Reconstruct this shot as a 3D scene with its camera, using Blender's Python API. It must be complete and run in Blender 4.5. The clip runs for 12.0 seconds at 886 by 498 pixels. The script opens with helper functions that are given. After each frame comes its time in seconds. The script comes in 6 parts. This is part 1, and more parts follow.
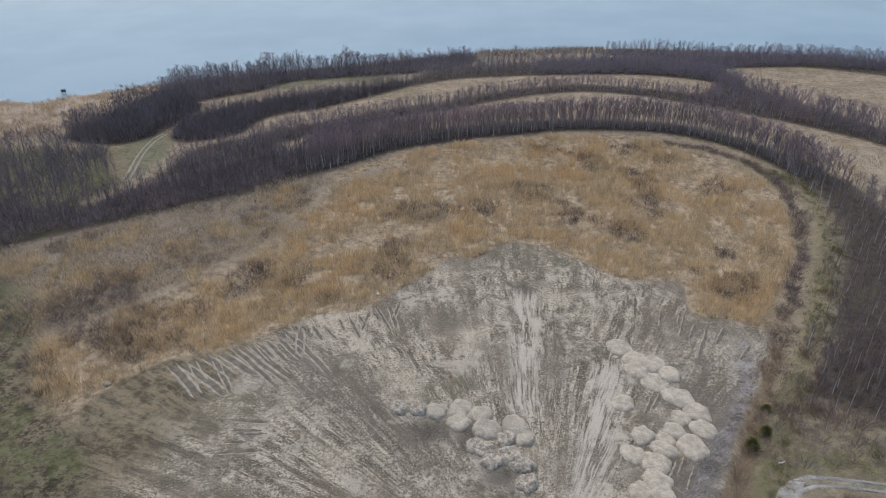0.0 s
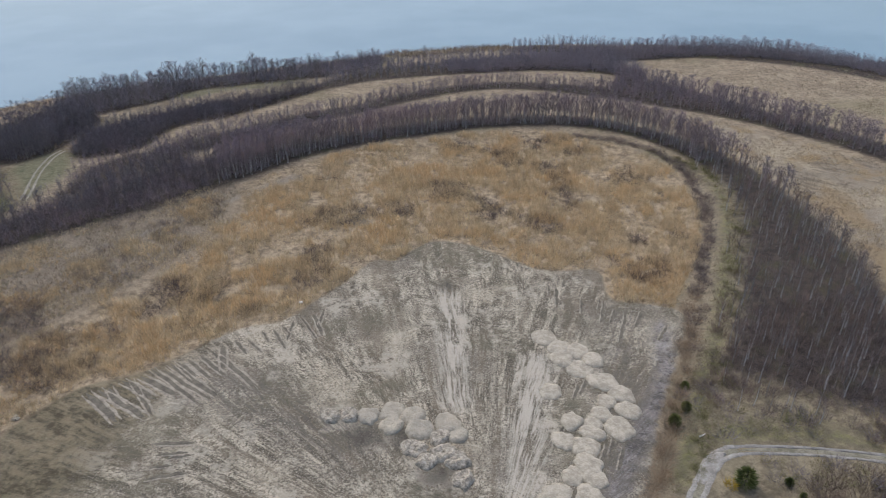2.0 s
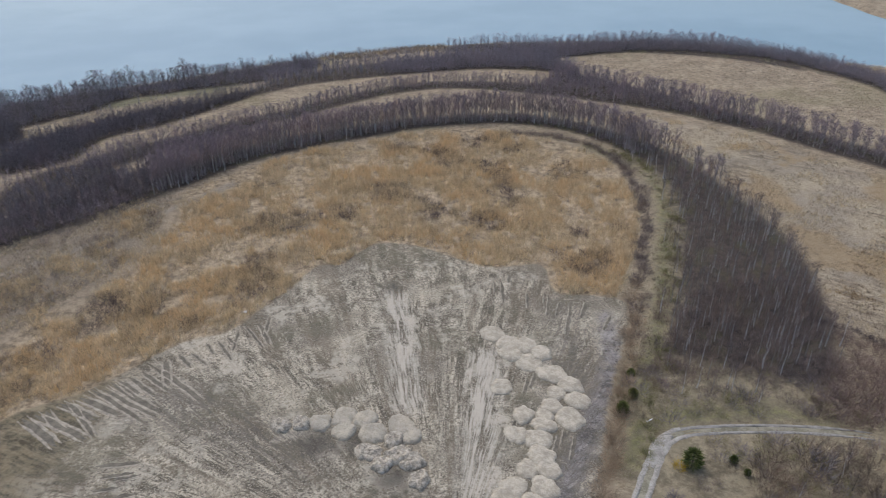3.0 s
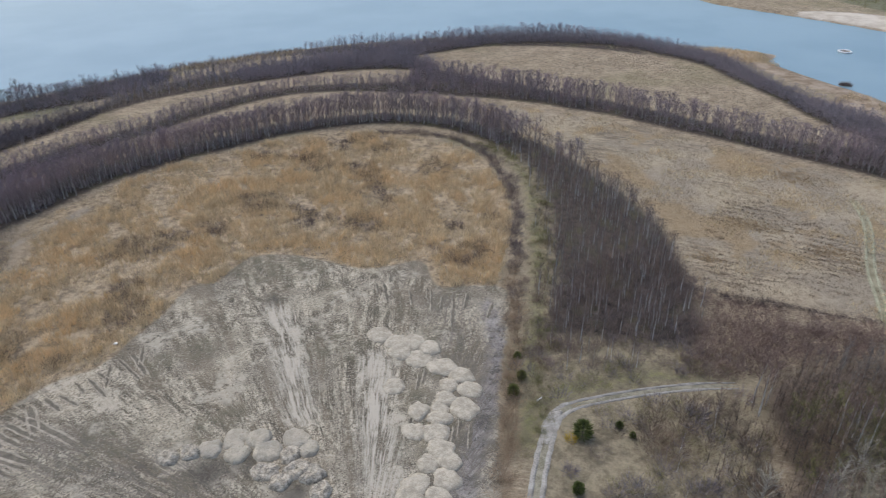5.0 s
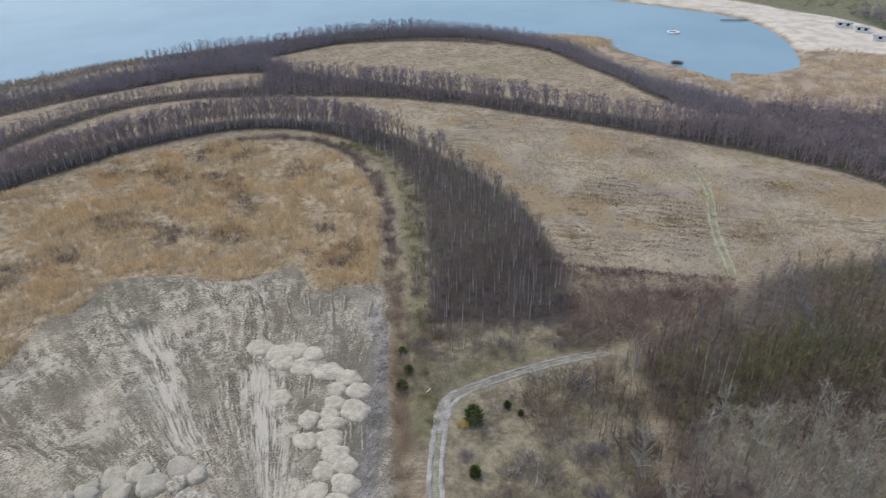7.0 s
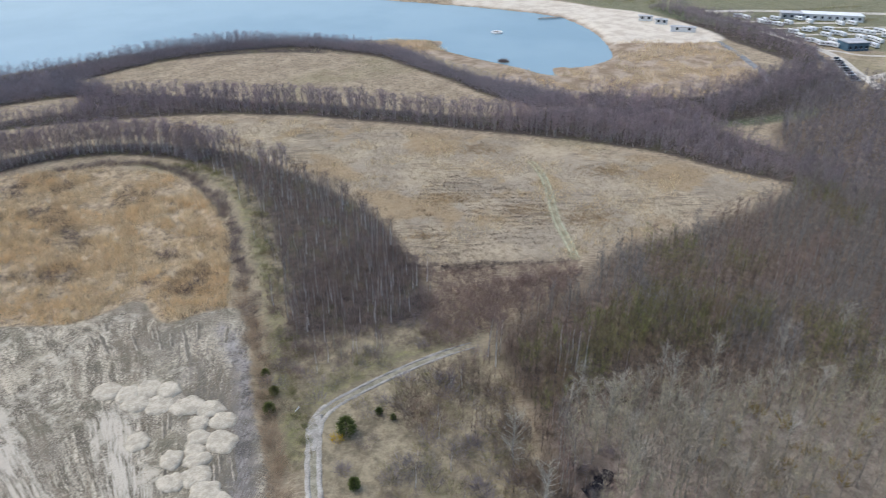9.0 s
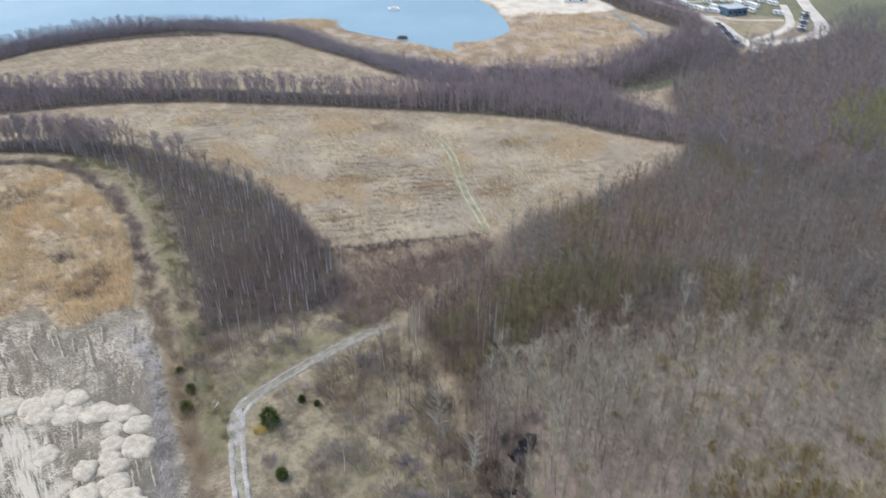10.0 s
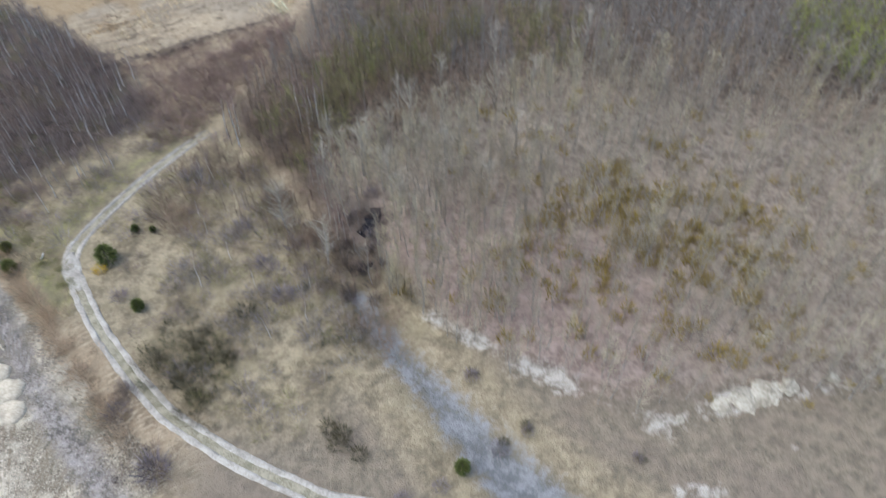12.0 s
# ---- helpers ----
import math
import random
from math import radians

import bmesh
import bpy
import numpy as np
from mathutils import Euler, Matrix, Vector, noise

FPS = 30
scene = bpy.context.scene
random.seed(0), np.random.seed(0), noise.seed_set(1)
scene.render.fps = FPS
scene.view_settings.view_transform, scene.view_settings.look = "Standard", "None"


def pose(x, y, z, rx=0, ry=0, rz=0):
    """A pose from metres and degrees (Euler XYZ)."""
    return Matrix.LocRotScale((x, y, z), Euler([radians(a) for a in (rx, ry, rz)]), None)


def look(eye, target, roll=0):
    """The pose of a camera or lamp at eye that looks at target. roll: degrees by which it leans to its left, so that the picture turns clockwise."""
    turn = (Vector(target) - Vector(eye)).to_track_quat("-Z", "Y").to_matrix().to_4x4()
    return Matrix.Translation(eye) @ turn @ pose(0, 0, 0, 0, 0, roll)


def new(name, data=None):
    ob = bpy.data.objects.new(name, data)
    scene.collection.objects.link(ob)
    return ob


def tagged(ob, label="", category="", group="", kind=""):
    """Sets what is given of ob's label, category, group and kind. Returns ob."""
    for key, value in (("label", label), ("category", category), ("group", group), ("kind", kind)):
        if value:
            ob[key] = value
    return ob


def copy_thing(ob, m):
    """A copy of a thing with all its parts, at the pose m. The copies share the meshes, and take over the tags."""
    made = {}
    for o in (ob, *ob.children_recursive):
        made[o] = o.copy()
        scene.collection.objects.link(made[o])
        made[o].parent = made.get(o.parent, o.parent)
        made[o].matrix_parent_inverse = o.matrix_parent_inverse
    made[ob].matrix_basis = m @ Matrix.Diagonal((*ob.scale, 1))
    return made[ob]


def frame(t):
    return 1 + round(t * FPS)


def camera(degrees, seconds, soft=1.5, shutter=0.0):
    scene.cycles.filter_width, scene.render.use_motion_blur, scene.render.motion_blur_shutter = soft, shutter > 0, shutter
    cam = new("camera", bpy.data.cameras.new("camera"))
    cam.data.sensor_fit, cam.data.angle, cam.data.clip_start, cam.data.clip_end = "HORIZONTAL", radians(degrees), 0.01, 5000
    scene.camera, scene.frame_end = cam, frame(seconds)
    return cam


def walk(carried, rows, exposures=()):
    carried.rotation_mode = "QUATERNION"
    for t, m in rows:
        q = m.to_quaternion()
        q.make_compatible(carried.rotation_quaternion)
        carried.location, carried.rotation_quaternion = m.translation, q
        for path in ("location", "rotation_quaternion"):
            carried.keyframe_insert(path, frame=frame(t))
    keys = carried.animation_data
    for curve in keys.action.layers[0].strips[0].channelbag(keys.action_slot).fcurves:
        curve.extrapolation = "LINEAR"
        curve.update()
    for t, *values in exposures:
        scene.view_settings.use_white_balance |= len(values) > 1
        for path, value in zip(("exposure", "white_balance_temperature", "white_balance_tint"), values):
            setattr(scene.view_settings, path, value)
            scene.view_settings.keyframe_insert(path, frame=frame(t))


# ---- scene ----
cam = camera(64.0, 12.0, soft=0.9, shutter=0.6)
PATH = [
    (0, pose(0, 0, 85, 59.60, 0, 0.00) @ pose(0, 0, 0, 0, 0, 0.00)),
    (0.5, pose(0, 0, 85, 59.60, 0, -1.21) @ pose(0, 0, 0, 0, 0, -0.00)),
    (1, pose(0, 0, 85, 59.61, 0, -3.09) @ pose(0, 0, 0, 0, 0, -0.02)),
    (1.5, pose(0, 0, 85, 59.66, 0, -5.12) @ pose(0, 0, 0, 0, 0, 0.07)),
    (2, pose(0, 0, 85, 59.69, 0, -7.33) @ pose(0, 0, 0, 0, 0, 0.04)),
    (2.5, pose(0, 0, 85, 59.72, 0, -9.91) @ pose(0, 0, 0, 0, 0, -0.10)),
    (3, pose(0, 0, 85, 59.72, 0, -12.49) @ pose(0, 0, 0, 0, 0, -0.08)),
    (5, pose(0, 0, 85, 59.70, 0, -23.80) @ pose(0, 0, 0, 0, 0, -0.25)),
    (5.5, pose(0, 0, 85, 59.66, 0, -26.72) @ pose(0, 0, 0, 0, 0, -0.28)),
    (6, pose(0, 0, 85, 59.60, 0, -29.64) @ pose(0, 0, 0, 0, 0, -0.30)),
    (6.5, pose(0, 0, 85, 59.53, 0, -32.57) @ pose(0, 0, 0, 0, 0, -0.26)),
    (8.5, pose(0, 0, 85, 59.65, 0, -45.36) @ pose(0, 0, 0, 0, 0, 0.05)),
    (9, pose(0, 0, 85, 59.94, 0, -49.15) @ pose(0, 0, 0, 0, 0, 0.27)),
    (9.5, pose(0, 0, 85, 59.58, 0, -53.18) @ pose(0, 0, 0, 0, 0, 0.37)),
    (10, pose(0, 0, 85, 58.26, 0, -57.35) @ pose(0, 0, 0, 0, 0, 0.46)),
    (10.5, pose(0, 0, 85, 53.98, 0, -61.66) @ pose(0, 0, 0, 0, 0, 0.32)),
    (11, pose(0, 0, 85, 49.57, 0, -66.10) @ pose(0, 0, 0, 0, 0, 0.34)),
    (11.5, pose(0, 0, 85, 45.05, 0, -70.67) @ pose(0, 0, 0, 0, 0, 0.07)),
    (12, pose(0, 0, 85, 40.56, 0, -75.26) @ pose(0, 0, 0, 0, 0, -0.03)),
]
EXPOSURES = [(0.0, -0.35, 6300, 9), (3.0, -0.34, 6270, 9), (6.0, -0.24, 6170, 7), (9.0, 0.04, 6090, 6), (10.5, 0.36, 6080, 6), (12.0, 0.42, 6040, 5)]
walk(cam, PATH, EXPOSURES)

# ---- sky and sun: a bright overcast day ----
world = bpy.data.worlds.new("sky")
scene.world = world
world.use_nodes = True
sky = world.node_tree.nodes.new("ShaderNodeTexSky")
sky.sky_type, sky.sun_disc, sky.sun_elevation, sky.sun_rotation = "NISHITA", False, radians(60), radians(-20)
sky.air_density, sky.dust_density, sky.ozone_density = 1.0, 4.0, 2.0
background = world.node_tree.nodes["Background"]
world.node_tree.links.new(sky.outputs[0], background.inputs[0])
background.inputs[1].default_value = 0.22
sun = new("sun", bpy.data.lights.new("sun", "SUN"))
sun.data.energy, sun.data.angle, sun.data.color = 0.7, radians(60), (1.0, 0.96, 0.9)
sun.matrix_world = look((0, 0, 300), (59, -163, -0.01))


# ---- number helpers ----
def lattice(ix, iy, seed):
    n = (ix.astype(np.int64) * 374761393 + iy.astype(np.int64) * 668265263 + seed * 974634777) & 0x7FFFFFFF
    n = ((n ^ (n >> 13)) * 1274126177) & 0x7FFFFFFF
    return ((n ^ (n >> 16)) & 0xFFFF) / 65535.0


def value_noise(x, y, seed=1):
    """Smooth noise from 0 to 1 with cells of size 1."""
    ix, iy = np.floor(x), np.floor(y)
    fx, fy = x - ix, y - iy
    fx, fy = fx * fx * (3 - 2 * fx), fy * fy * (3 - 2 * fy)
    a, b = lattice(ix, iy, seed), lattice(ix + 1, iy, seed)
    c, d = lattice(ix, iy + 1, seed), lattice(ix + 1, iy + 1, seed)
    return (a + (b - a) * fx) * (1 - fy) + (c + (d - c) * fx) * fy


def fbm(x, y, seed=1, octaves=3):
    total, size = 0.0, 0.0
    for i in range(octaves):
        total = total + value_noise(x * 2**i, y * 2**i, seed + i) / 2**i
        size += 1 / 2**i
    return total / size


def smoothed(points, closed=True, steps=4):
    """A Catmull-Rom curve through the plan points."""
    p = np.array(points, float)
    n = len(p)
    out = []
    for i in range(n if closed else n - 1):
        if closed:
            a, b, c, d = p[i - 1], p[i], p[(i + 1) % n], p[(i + 2) % n]
        else:
            a, b, c, d = p[max(i - 1, 0)], p[i], p[i + 1], p[min(i + 2, n - 1)]
        for k in range(steps):
            t = k / steps
            out.append(0.5 * (2 * b + (c - a) * t + (2 * a - 5 * b + 4 * c - d) * t * t + (3 * b - a - 3 * c + d) * t**3))
    if not closed:
        out.append(p[-1])
    return np.array(out)


def line_distance(x, y, line):
    best = np.full(x.shape, 1e9)
    for (ax, ay), (bx, by) in zip(line[:-1], line[1:]):
        dx, dy = bx - ax, by - ay
        t = np.clip(((x - ax) * dx + (y - ay) * dy) / (dx * dx + dy * dy + 1e-9), 0, 1)
        best = np.minimum(best, (x - ax - t * dx) ** 2 + (y - ay - t * dy) ** 2)
    return np.sqrt(best)


def area_distance(x, y, poly):
    """Metres to the outline of a plan area, positive inside."""
    ring = np.vstack([poly, poly[:1]])
    d = line_distance(x, y, ring)
    inside = np.zeros(x.shape, bool)
    for (ax, ay), (bx, by) in zip(ring[:-1], ring[1:]):
        if ay != by:
            inside ^= ((ay > y) != (by > y)) & (x < (bx - ax) * (y - ay) / (by - ay) + ax)
    return np.where(inside, d, -d)


def ease(x):
    x = np.clip(x, 0, 1)
    return x * x * (3 - 2 * x)


# ---- the plan, in metres from the point below the camera ----
LAKE = smoothed([(-3500, 330), (-1800, 290), (-800, 256), (-420, 246), (-250, 242), (-185, 250), (-164, 256), (-151, 253), (-140, 262), (-127, 267), (-113, 277),
                 (-70, 294), (-30, 308), (20, 324), (80, 330), (130, 326), (170, 316), (203, 298), (224, 277), (236, 259), (250, 250), (261, 241),
                 (265, 231), (254, 225), (252, 208), (252, 191), (253, 176), (251.5, 164), (255, 155), (258, 158.5), (263, 165), (270, 157.5), (278, 154), (288, 152.5), (297, 154), (312, 164), (334, 185), (350, 210),
                 (354, 228), (346, 262), (333, 300), (322, 330), (324, 360), (332, 400), (355, 460), (420, 580), (560, 780), (900, 1200), (1600, 2100), (2500, 3300), (-3500, 3500)])
CLAY = smoothed([(-64, 60), (-60, 84), (-62, 91), (-58, 97), (-51, 104), (-43, 106), (-38, 109), (-26, 118), (-17, 120), (-10, 127), (-4, 133),
                 (2, 141), (7, 140), (12, 145), (17, 148), (24, 146), (30, 141), (38, 133), (45, 131), (52, 130), (51, 119), (58, 116), (64, 112),
                 (61, 104), (55, 95), (49, 86), (42, 73), (35, 60), (20, 40), (-30, 38)])
SLATE = [(58, 108), (53.0, 93.7), (47.1, 85.5), (38.8, 74.4), (32.4, 65.8), (20, 45)]
REEDS = smoothed([(-72, 88), (-60, 100), (-45, 108), (-30, 118), (-12, 129), (0, 143), (16, 150), (30, 143), (40, 134), (54, 132), (60, 120), (68, 122), (80, 142), (88, 162),
                  (90, 180), (84, 196), (70, 208), (50, 214), (30, 212), (8, 205), (-14, 194), (-28, 182), (-32, 165), (-45, 140), (-62, 122), (-80, 108)])
OLD_GRASS = smoothed([(-110, 100), (-80, 112), (-48, 142), (-36, 165), (-36, 190), (-60, 174), (-92, 153), (-120, 134)])
BELT_INNER = smoothed([(-150, 120), (-120, 136), (-105, 146), (-78, 163), (-45, 183), (-15, 206), (3, 214), (21, 219), (40, 223), (60, 223), (77, 219), (91, 208), (99, 192),
                       (100, 172), (94, 152), (86, 134), (78, 119), (71, 107), (65, 97), (62, 91), (64, 85), (73, 81.5), (84, 79.5), (93, 85), (100, 97), (107, 110), (112, 124),
                       (114.5, 147), (113.5, 178), (106, 199), (95, 214), (80, 226), (60, 231), (40, 232), (21, 229), (3, 225), (-15, 219), (-32, 212), (-50, 204), (-63, 196), (-76, 186),
                       (-86, 176), (-95, 166), (-115, 167), (-150, 180), (-190, 184)])
LEG_OUTER = [(88, 81), (97, 91), (104, 103), (110, 117), (113.5, 132), (114.5, 147), (113.5, 178)]
BELT_MIDDLE = smoothed([(-58, 210), (-40, 221), (-17, 236), (3, 244), (16, 252), (36, 261), (57, 264), (77, 258), (95, 247), (112, 235), (126, 224), (139, 210), (152, 193),
                        (162, 174), (171, 158), (180, 138), (190, 118), (197, 102), (202, 85), (203, 68), (206, 50), (213, 34), (224, 40), (228, 62), (234, 90), (228, 112), (214, 130), (194, 142), (180, 163), (170, 183),
                        (160, 203), (147, 221), (134, 243), (120, 264), (108, 272), (98, 260), (78, 266), (57, 271), (36, 268), (14, 259), (0, 250), (-20, 242), (-44, 228), (-62, 217)])
BELT_OUTER = smoothed([(-14, 271), (4, 280), (27, 284), (50, 286), (80, 286), (104, 278), (114, 268), (118, 278), (112, 292),
                       (120, 295), (140, 297), (164, 296), (187, 286), (208, 271), (216, 254), (223, 230), (220, 208), (217, 182), (212, 160), (214, 140), (226, 130), (230, 150), (226, 180),
                       (231, 208), (236, 232), (229, 262), (219, 282), (194, 299), (166, 311), (140, 311), (100, 308), (60, 305), (20, 299), (-6, 286)])
WOOD_WEST = smoothed([(-122, 216), (-105, 211), (-96, 216), (-92, 224), (-88, 236), (-88, 248), (-98, 253), (-106, 254), (-113, 240), (-119, 228)])
WEST_STAND = smoothed([(-104, 150), (-97, 168), (-91, 178), (-91, 184), (-98, 194), (-104, 206), (-125, 206), (-150, 204), (-200, 190), (-260, 170), (-300, 130), (-150, 126)])
SHRUB_BAND = smoothed([(-88, 218), (-82, 213), (-68, 219), (-62, 233), (-56, 239), (-45, 244), (-30, 256), (-14, 270), (-8, 279), (-20, 272), (-31, 265), (-47, 259), (-63, 252), (-77, 242), (-86, 234)])
SHORE_WOOD = smoothed([(-108, 262), (-101, 253), (-91, 252), (-81, 258), (-67, 268), (-60, 276), (-50, 279), (-33, 283), (-19, 286), (-2, 293), (12, 303), (12, 315), (-10, 308), (-40, 297), (-72, 288), (-102, 275)])
SHORE_STRIP = smoothed([(74, 316), (100, 313), (132, 314), (120, 320), (90, 325), (76, 324)])
HUMP = smoothed([(14, 314), (30, 312), (46, 315), (70, 318), (73, 327), (58, 328), (44, 325), (20, 322)])
WEST_FLAT = smoothed([(-112, 262), (-122, 230), (-145, 212), (-195, 200), (-270, 196), (-260, 240), (-185, 249), (-164, 254), (-151, 251), (-138, 260), (-125, 265), (-113, 274), (-106, 268)])
WOOD_EAST = smoothed([(56, 22), (66, 34), (77, 46), (86, 60), (92, 66), (104, 66), (118, 63), (130, 66), (145, 63), (162, 56), (186, 48), (206, 46), (228, 56), (248, 66), (276, 62), (318, 54), (345, 36), (375, 28),
                      (440, 20), (520, -60), (420, -160), (240, -130), (120, -80), (70, -52), (60, -38), (55, -22), (51, -8), (55, 8)])
WOOD_GAP = smoothed([(200, 44), (210, 62), (222, 74), (236, 78), (250, 68), (240, 52), (226, 38), (208, 36)])
FLAT_GROVE = smoothed([(262.3, 96.2), (288.6, 93.0), (319.8, 87.4), (332.4, 72.2), (310.0, 55.2), (286.4, 59.4), (257.5, 66.8), (243.8, 76.0), (237.9, 85.9)])
WOOD_FLAT = smoothed([(226, 112), (240, 96), (238, 84), (258, 76), (280, 74), (318, 62), (332, 78), (346, 100), (366, 136), (388, 168), (402, 186), (408, 168), (394, 128), (376, 98), (344, 80), (326, 84), (306, 88), (268, 98), (250, 112), (236, 134)])
POPLARS = smoothed([(52, 10), (60, 25), (70, 35), (80, 43), (91, 36), (105, 23), (122, 8), (146, -5), (190, -20), (260, -60), (200, -130), (90, -80), (60, -50), (54, -30), (48, -10)])
RED_SCRUB = smoothed([(80, 73), (88, 80), (95, 87), (101, 81), (112, 75), (124, 68), (116, 63), (100, 66), (90, 68)])
SCRUB = smoothed([(44, 72), (50, 84), (58, 94), (64, 95), (74, 88), (86, 80), (92, 72), (86, 62), (78, 50), (66, 37), (54, 26), (44, 24), (34, 30), (35, 44), (38, 54), (42, 62)])
HEDGE = smoothed([(70, 212), (88, 201), (94, 182), (91, 161), (83, 141), (73, 124), (61, 102), (52, 87), (45, 75), (36, 61), (28, 48)], closed=False)
VERGE = smoothed([(90, 196), (98, 178), (97, 161), (90, 144), (80, 126), (72, 111), (61, 94), (53, 82), (46, 71)], closed=False)
CLEARING = smoothed([(-102, 207), (-97, 214), (-92, 219), (-87, 214), (-84, 201), (-87, 192), (-90, 184), (-96, 195)])
SHORE_GREEN = smoothed([(-67, 268), (-59, 275), (-50, 278), (-33, 282), (-19, 285), (-32, 277), (-50, 273), (-60, 267)])
GREEN_GAP = smoothed([(236, 84), (252, 75), (268, 66), (280, 62), (273, 58), (256, 66), (240, 76)])
BEACH = smoothed([(338, 288), (347, 262), (355, 228), (350, 208), (334, 184), (316, 165), (324, 156), (346, 132), (360, 128), (374, 146), (388, 186), (384, 212), (384, 240), (372, 268), (356, 284)])
FLAT = smoothed([(226, 165), (246, 176), (250, 157), (262, 155), (277, 145), (290, 148), (313, 163), (326, 158), (348, 130), (334, 108), (312, 92), (270, 96), (252, 112), (236, 140)])
BASIN = smoothed([(-110, 84), (-80, 78), (-55, 92), (-30, 108), (0, 128), (16, 138), (40, 126), (58, 112), (68, 121), (82, 142), (89, 162), (91, 180), (85, 198), (72, 209), (58, 218), (40, 219), (21, 215), (3, 210), (-15, 201), (-45, 178), (-78, 158), (-105, 141), (-135, 124)])
DARK_SPOTS = [(17, 129, 1.6), (-1, 161, 2.0), (16, 181, 1.2), (73, 32.3, 2.0), (76, 34.5, 1.2), (66, 30.5, 1.2), (63, 28, 1.2), (4, 84.5, 2.0), (-2, 86, 2.5), (9, 76, 2.5)]
HOLLOWS = [(71.5, 31.8, 3.6), (75.5, 31.8, 3.6), (65, 29.6, 3.4), (64, 32.2, 2.8), (60.8, 27.8, 3.0)]
GULLY = [(58, 29), (55.2, 25.5), (51.2, 21.3), (47.8, 16.5), (44.2, 11.6), (39.8, 5.9), (36.0, 0.1), (32, -8), (29, -20)]
CHALK = [(57, 17), (55, 9), (53, 2), (51, -6), (49, -12), (50, -19), (53, -24), (57, -29), (58, -35), (62, -43), (70, -50)]
RIDE = smoothed([(-118, 132), (-100, 139), (-87, 144), (-76, 149), (-62, 156), (-48, 166), (-31, 181), (-18, 192)], closed=False, steps=6)
DITCH = smoothed([(97, 98), (102, 94), (112, 84), (127, 69)], closed=False)
CHALK_LOW = [(36, -12), (40, -20), (43, -26), (49, -33), (58, -44)]
ROAD = smoothed([(30, 6), (28, 20), (28.6, 26.4), (29.8, 33.8), (31.4, 40), (33.2, 45.8), (35.2, 49.8), (38.6, 55.7), (43.3, 62.8), (48.6, 69.3), (52.4, 73.3), (55.8, 74.9), (61, 74.7), (69, 73.2), (77.5, 71), (83, 69.1), (87, 67.4)], closed=False, steps=10)
FIELD_TRACK = smoothed([(169, 111), (164, 104), (156, 96), (143, 85), (134, 75.5), (128, 69.5)], closed=False, steps=8)
WEST_TRACK = smoothed([(-91, 219.5), (-92.7, 215), (-93, 207.5), (-92.4, 199.4), (-91, 190), (-90.3, 184)], closed=False, steps=8)
MEADOW = smoothed([(96, 240), (114, 228), (134, 206), (150, 186), (160, 166), (170, 148), (184, 118), (194, 96), (200, 70), (200, 50), (160, 60), (130, 70), (104, 96), (112, 120), (116, 148), (114, 176), (104, 196), (90, 212)])
ROUGH = smoothed([(-150, 140), (-108, 136), (-92, 128), (-82, 114), (-74, 97), (-65, 89), (-58, 82), (-56, 60), (-120, 50)])
WEST_THICKET = smoothed([(-86, 179), (-82, 190), (-80, 203), (-70, 214), (-58, 214), (-48, 206), (-62, 197), (-76, 187)])
WATER_LEVEL = -1.5


def height(x, y):
    """The lie of the land."""
    x, y = np.asarray(x, float), np.asarray(y, float)
    near = ease((330 - np.hypot(x, y)) / 120)
    h = (fbm(x / 26, y / 26, 3) - 0.5) * 0.7 * near
    clay = area_distance(x, y, CLAY)
    reeds = area_distance(x, y, REEDS)
    h = h * (1 - ease(clay / 5 + 0.5) * 0.6) - 0.5 * ease(reeds / 3 + 0.5) * (1 - ease(clay / 1.5 + 0.7))
    # furrows that the bulldozers left, running out from the tipping place
    bearing, reach = np.arctan2(x - 13, y - 56), np.hypot(x - 13, y - 56)
    furrow = (value_noise(bearing * 26, reach / 14, 8) - 0.5) * 0.3 + (fbm(x / 2.6, y / 2.6, 11) - 0.5) * 0.28
    h = h + furrow * ease(clay / 3)
    h = h - 0.9 * ease(1 - line_distance(x, y, GULLY) / 5)
    h = h - 0.5 * ease(1 - line_distance(x, y, HEDGE) / 3)
    for a, b, r in HOLLOWS:
        h = h - 1.2 * ease(1 - np.hypot(x - a, y - b) / r)
    lake = area_distance(x, y, LAKE)
    h = np.where(lake > -6, h * ease(-lake / 6), h)
    return h - 4.5 * ease((lake + 3) / 32) - 1.4 * ease((lake + 4) / 5)


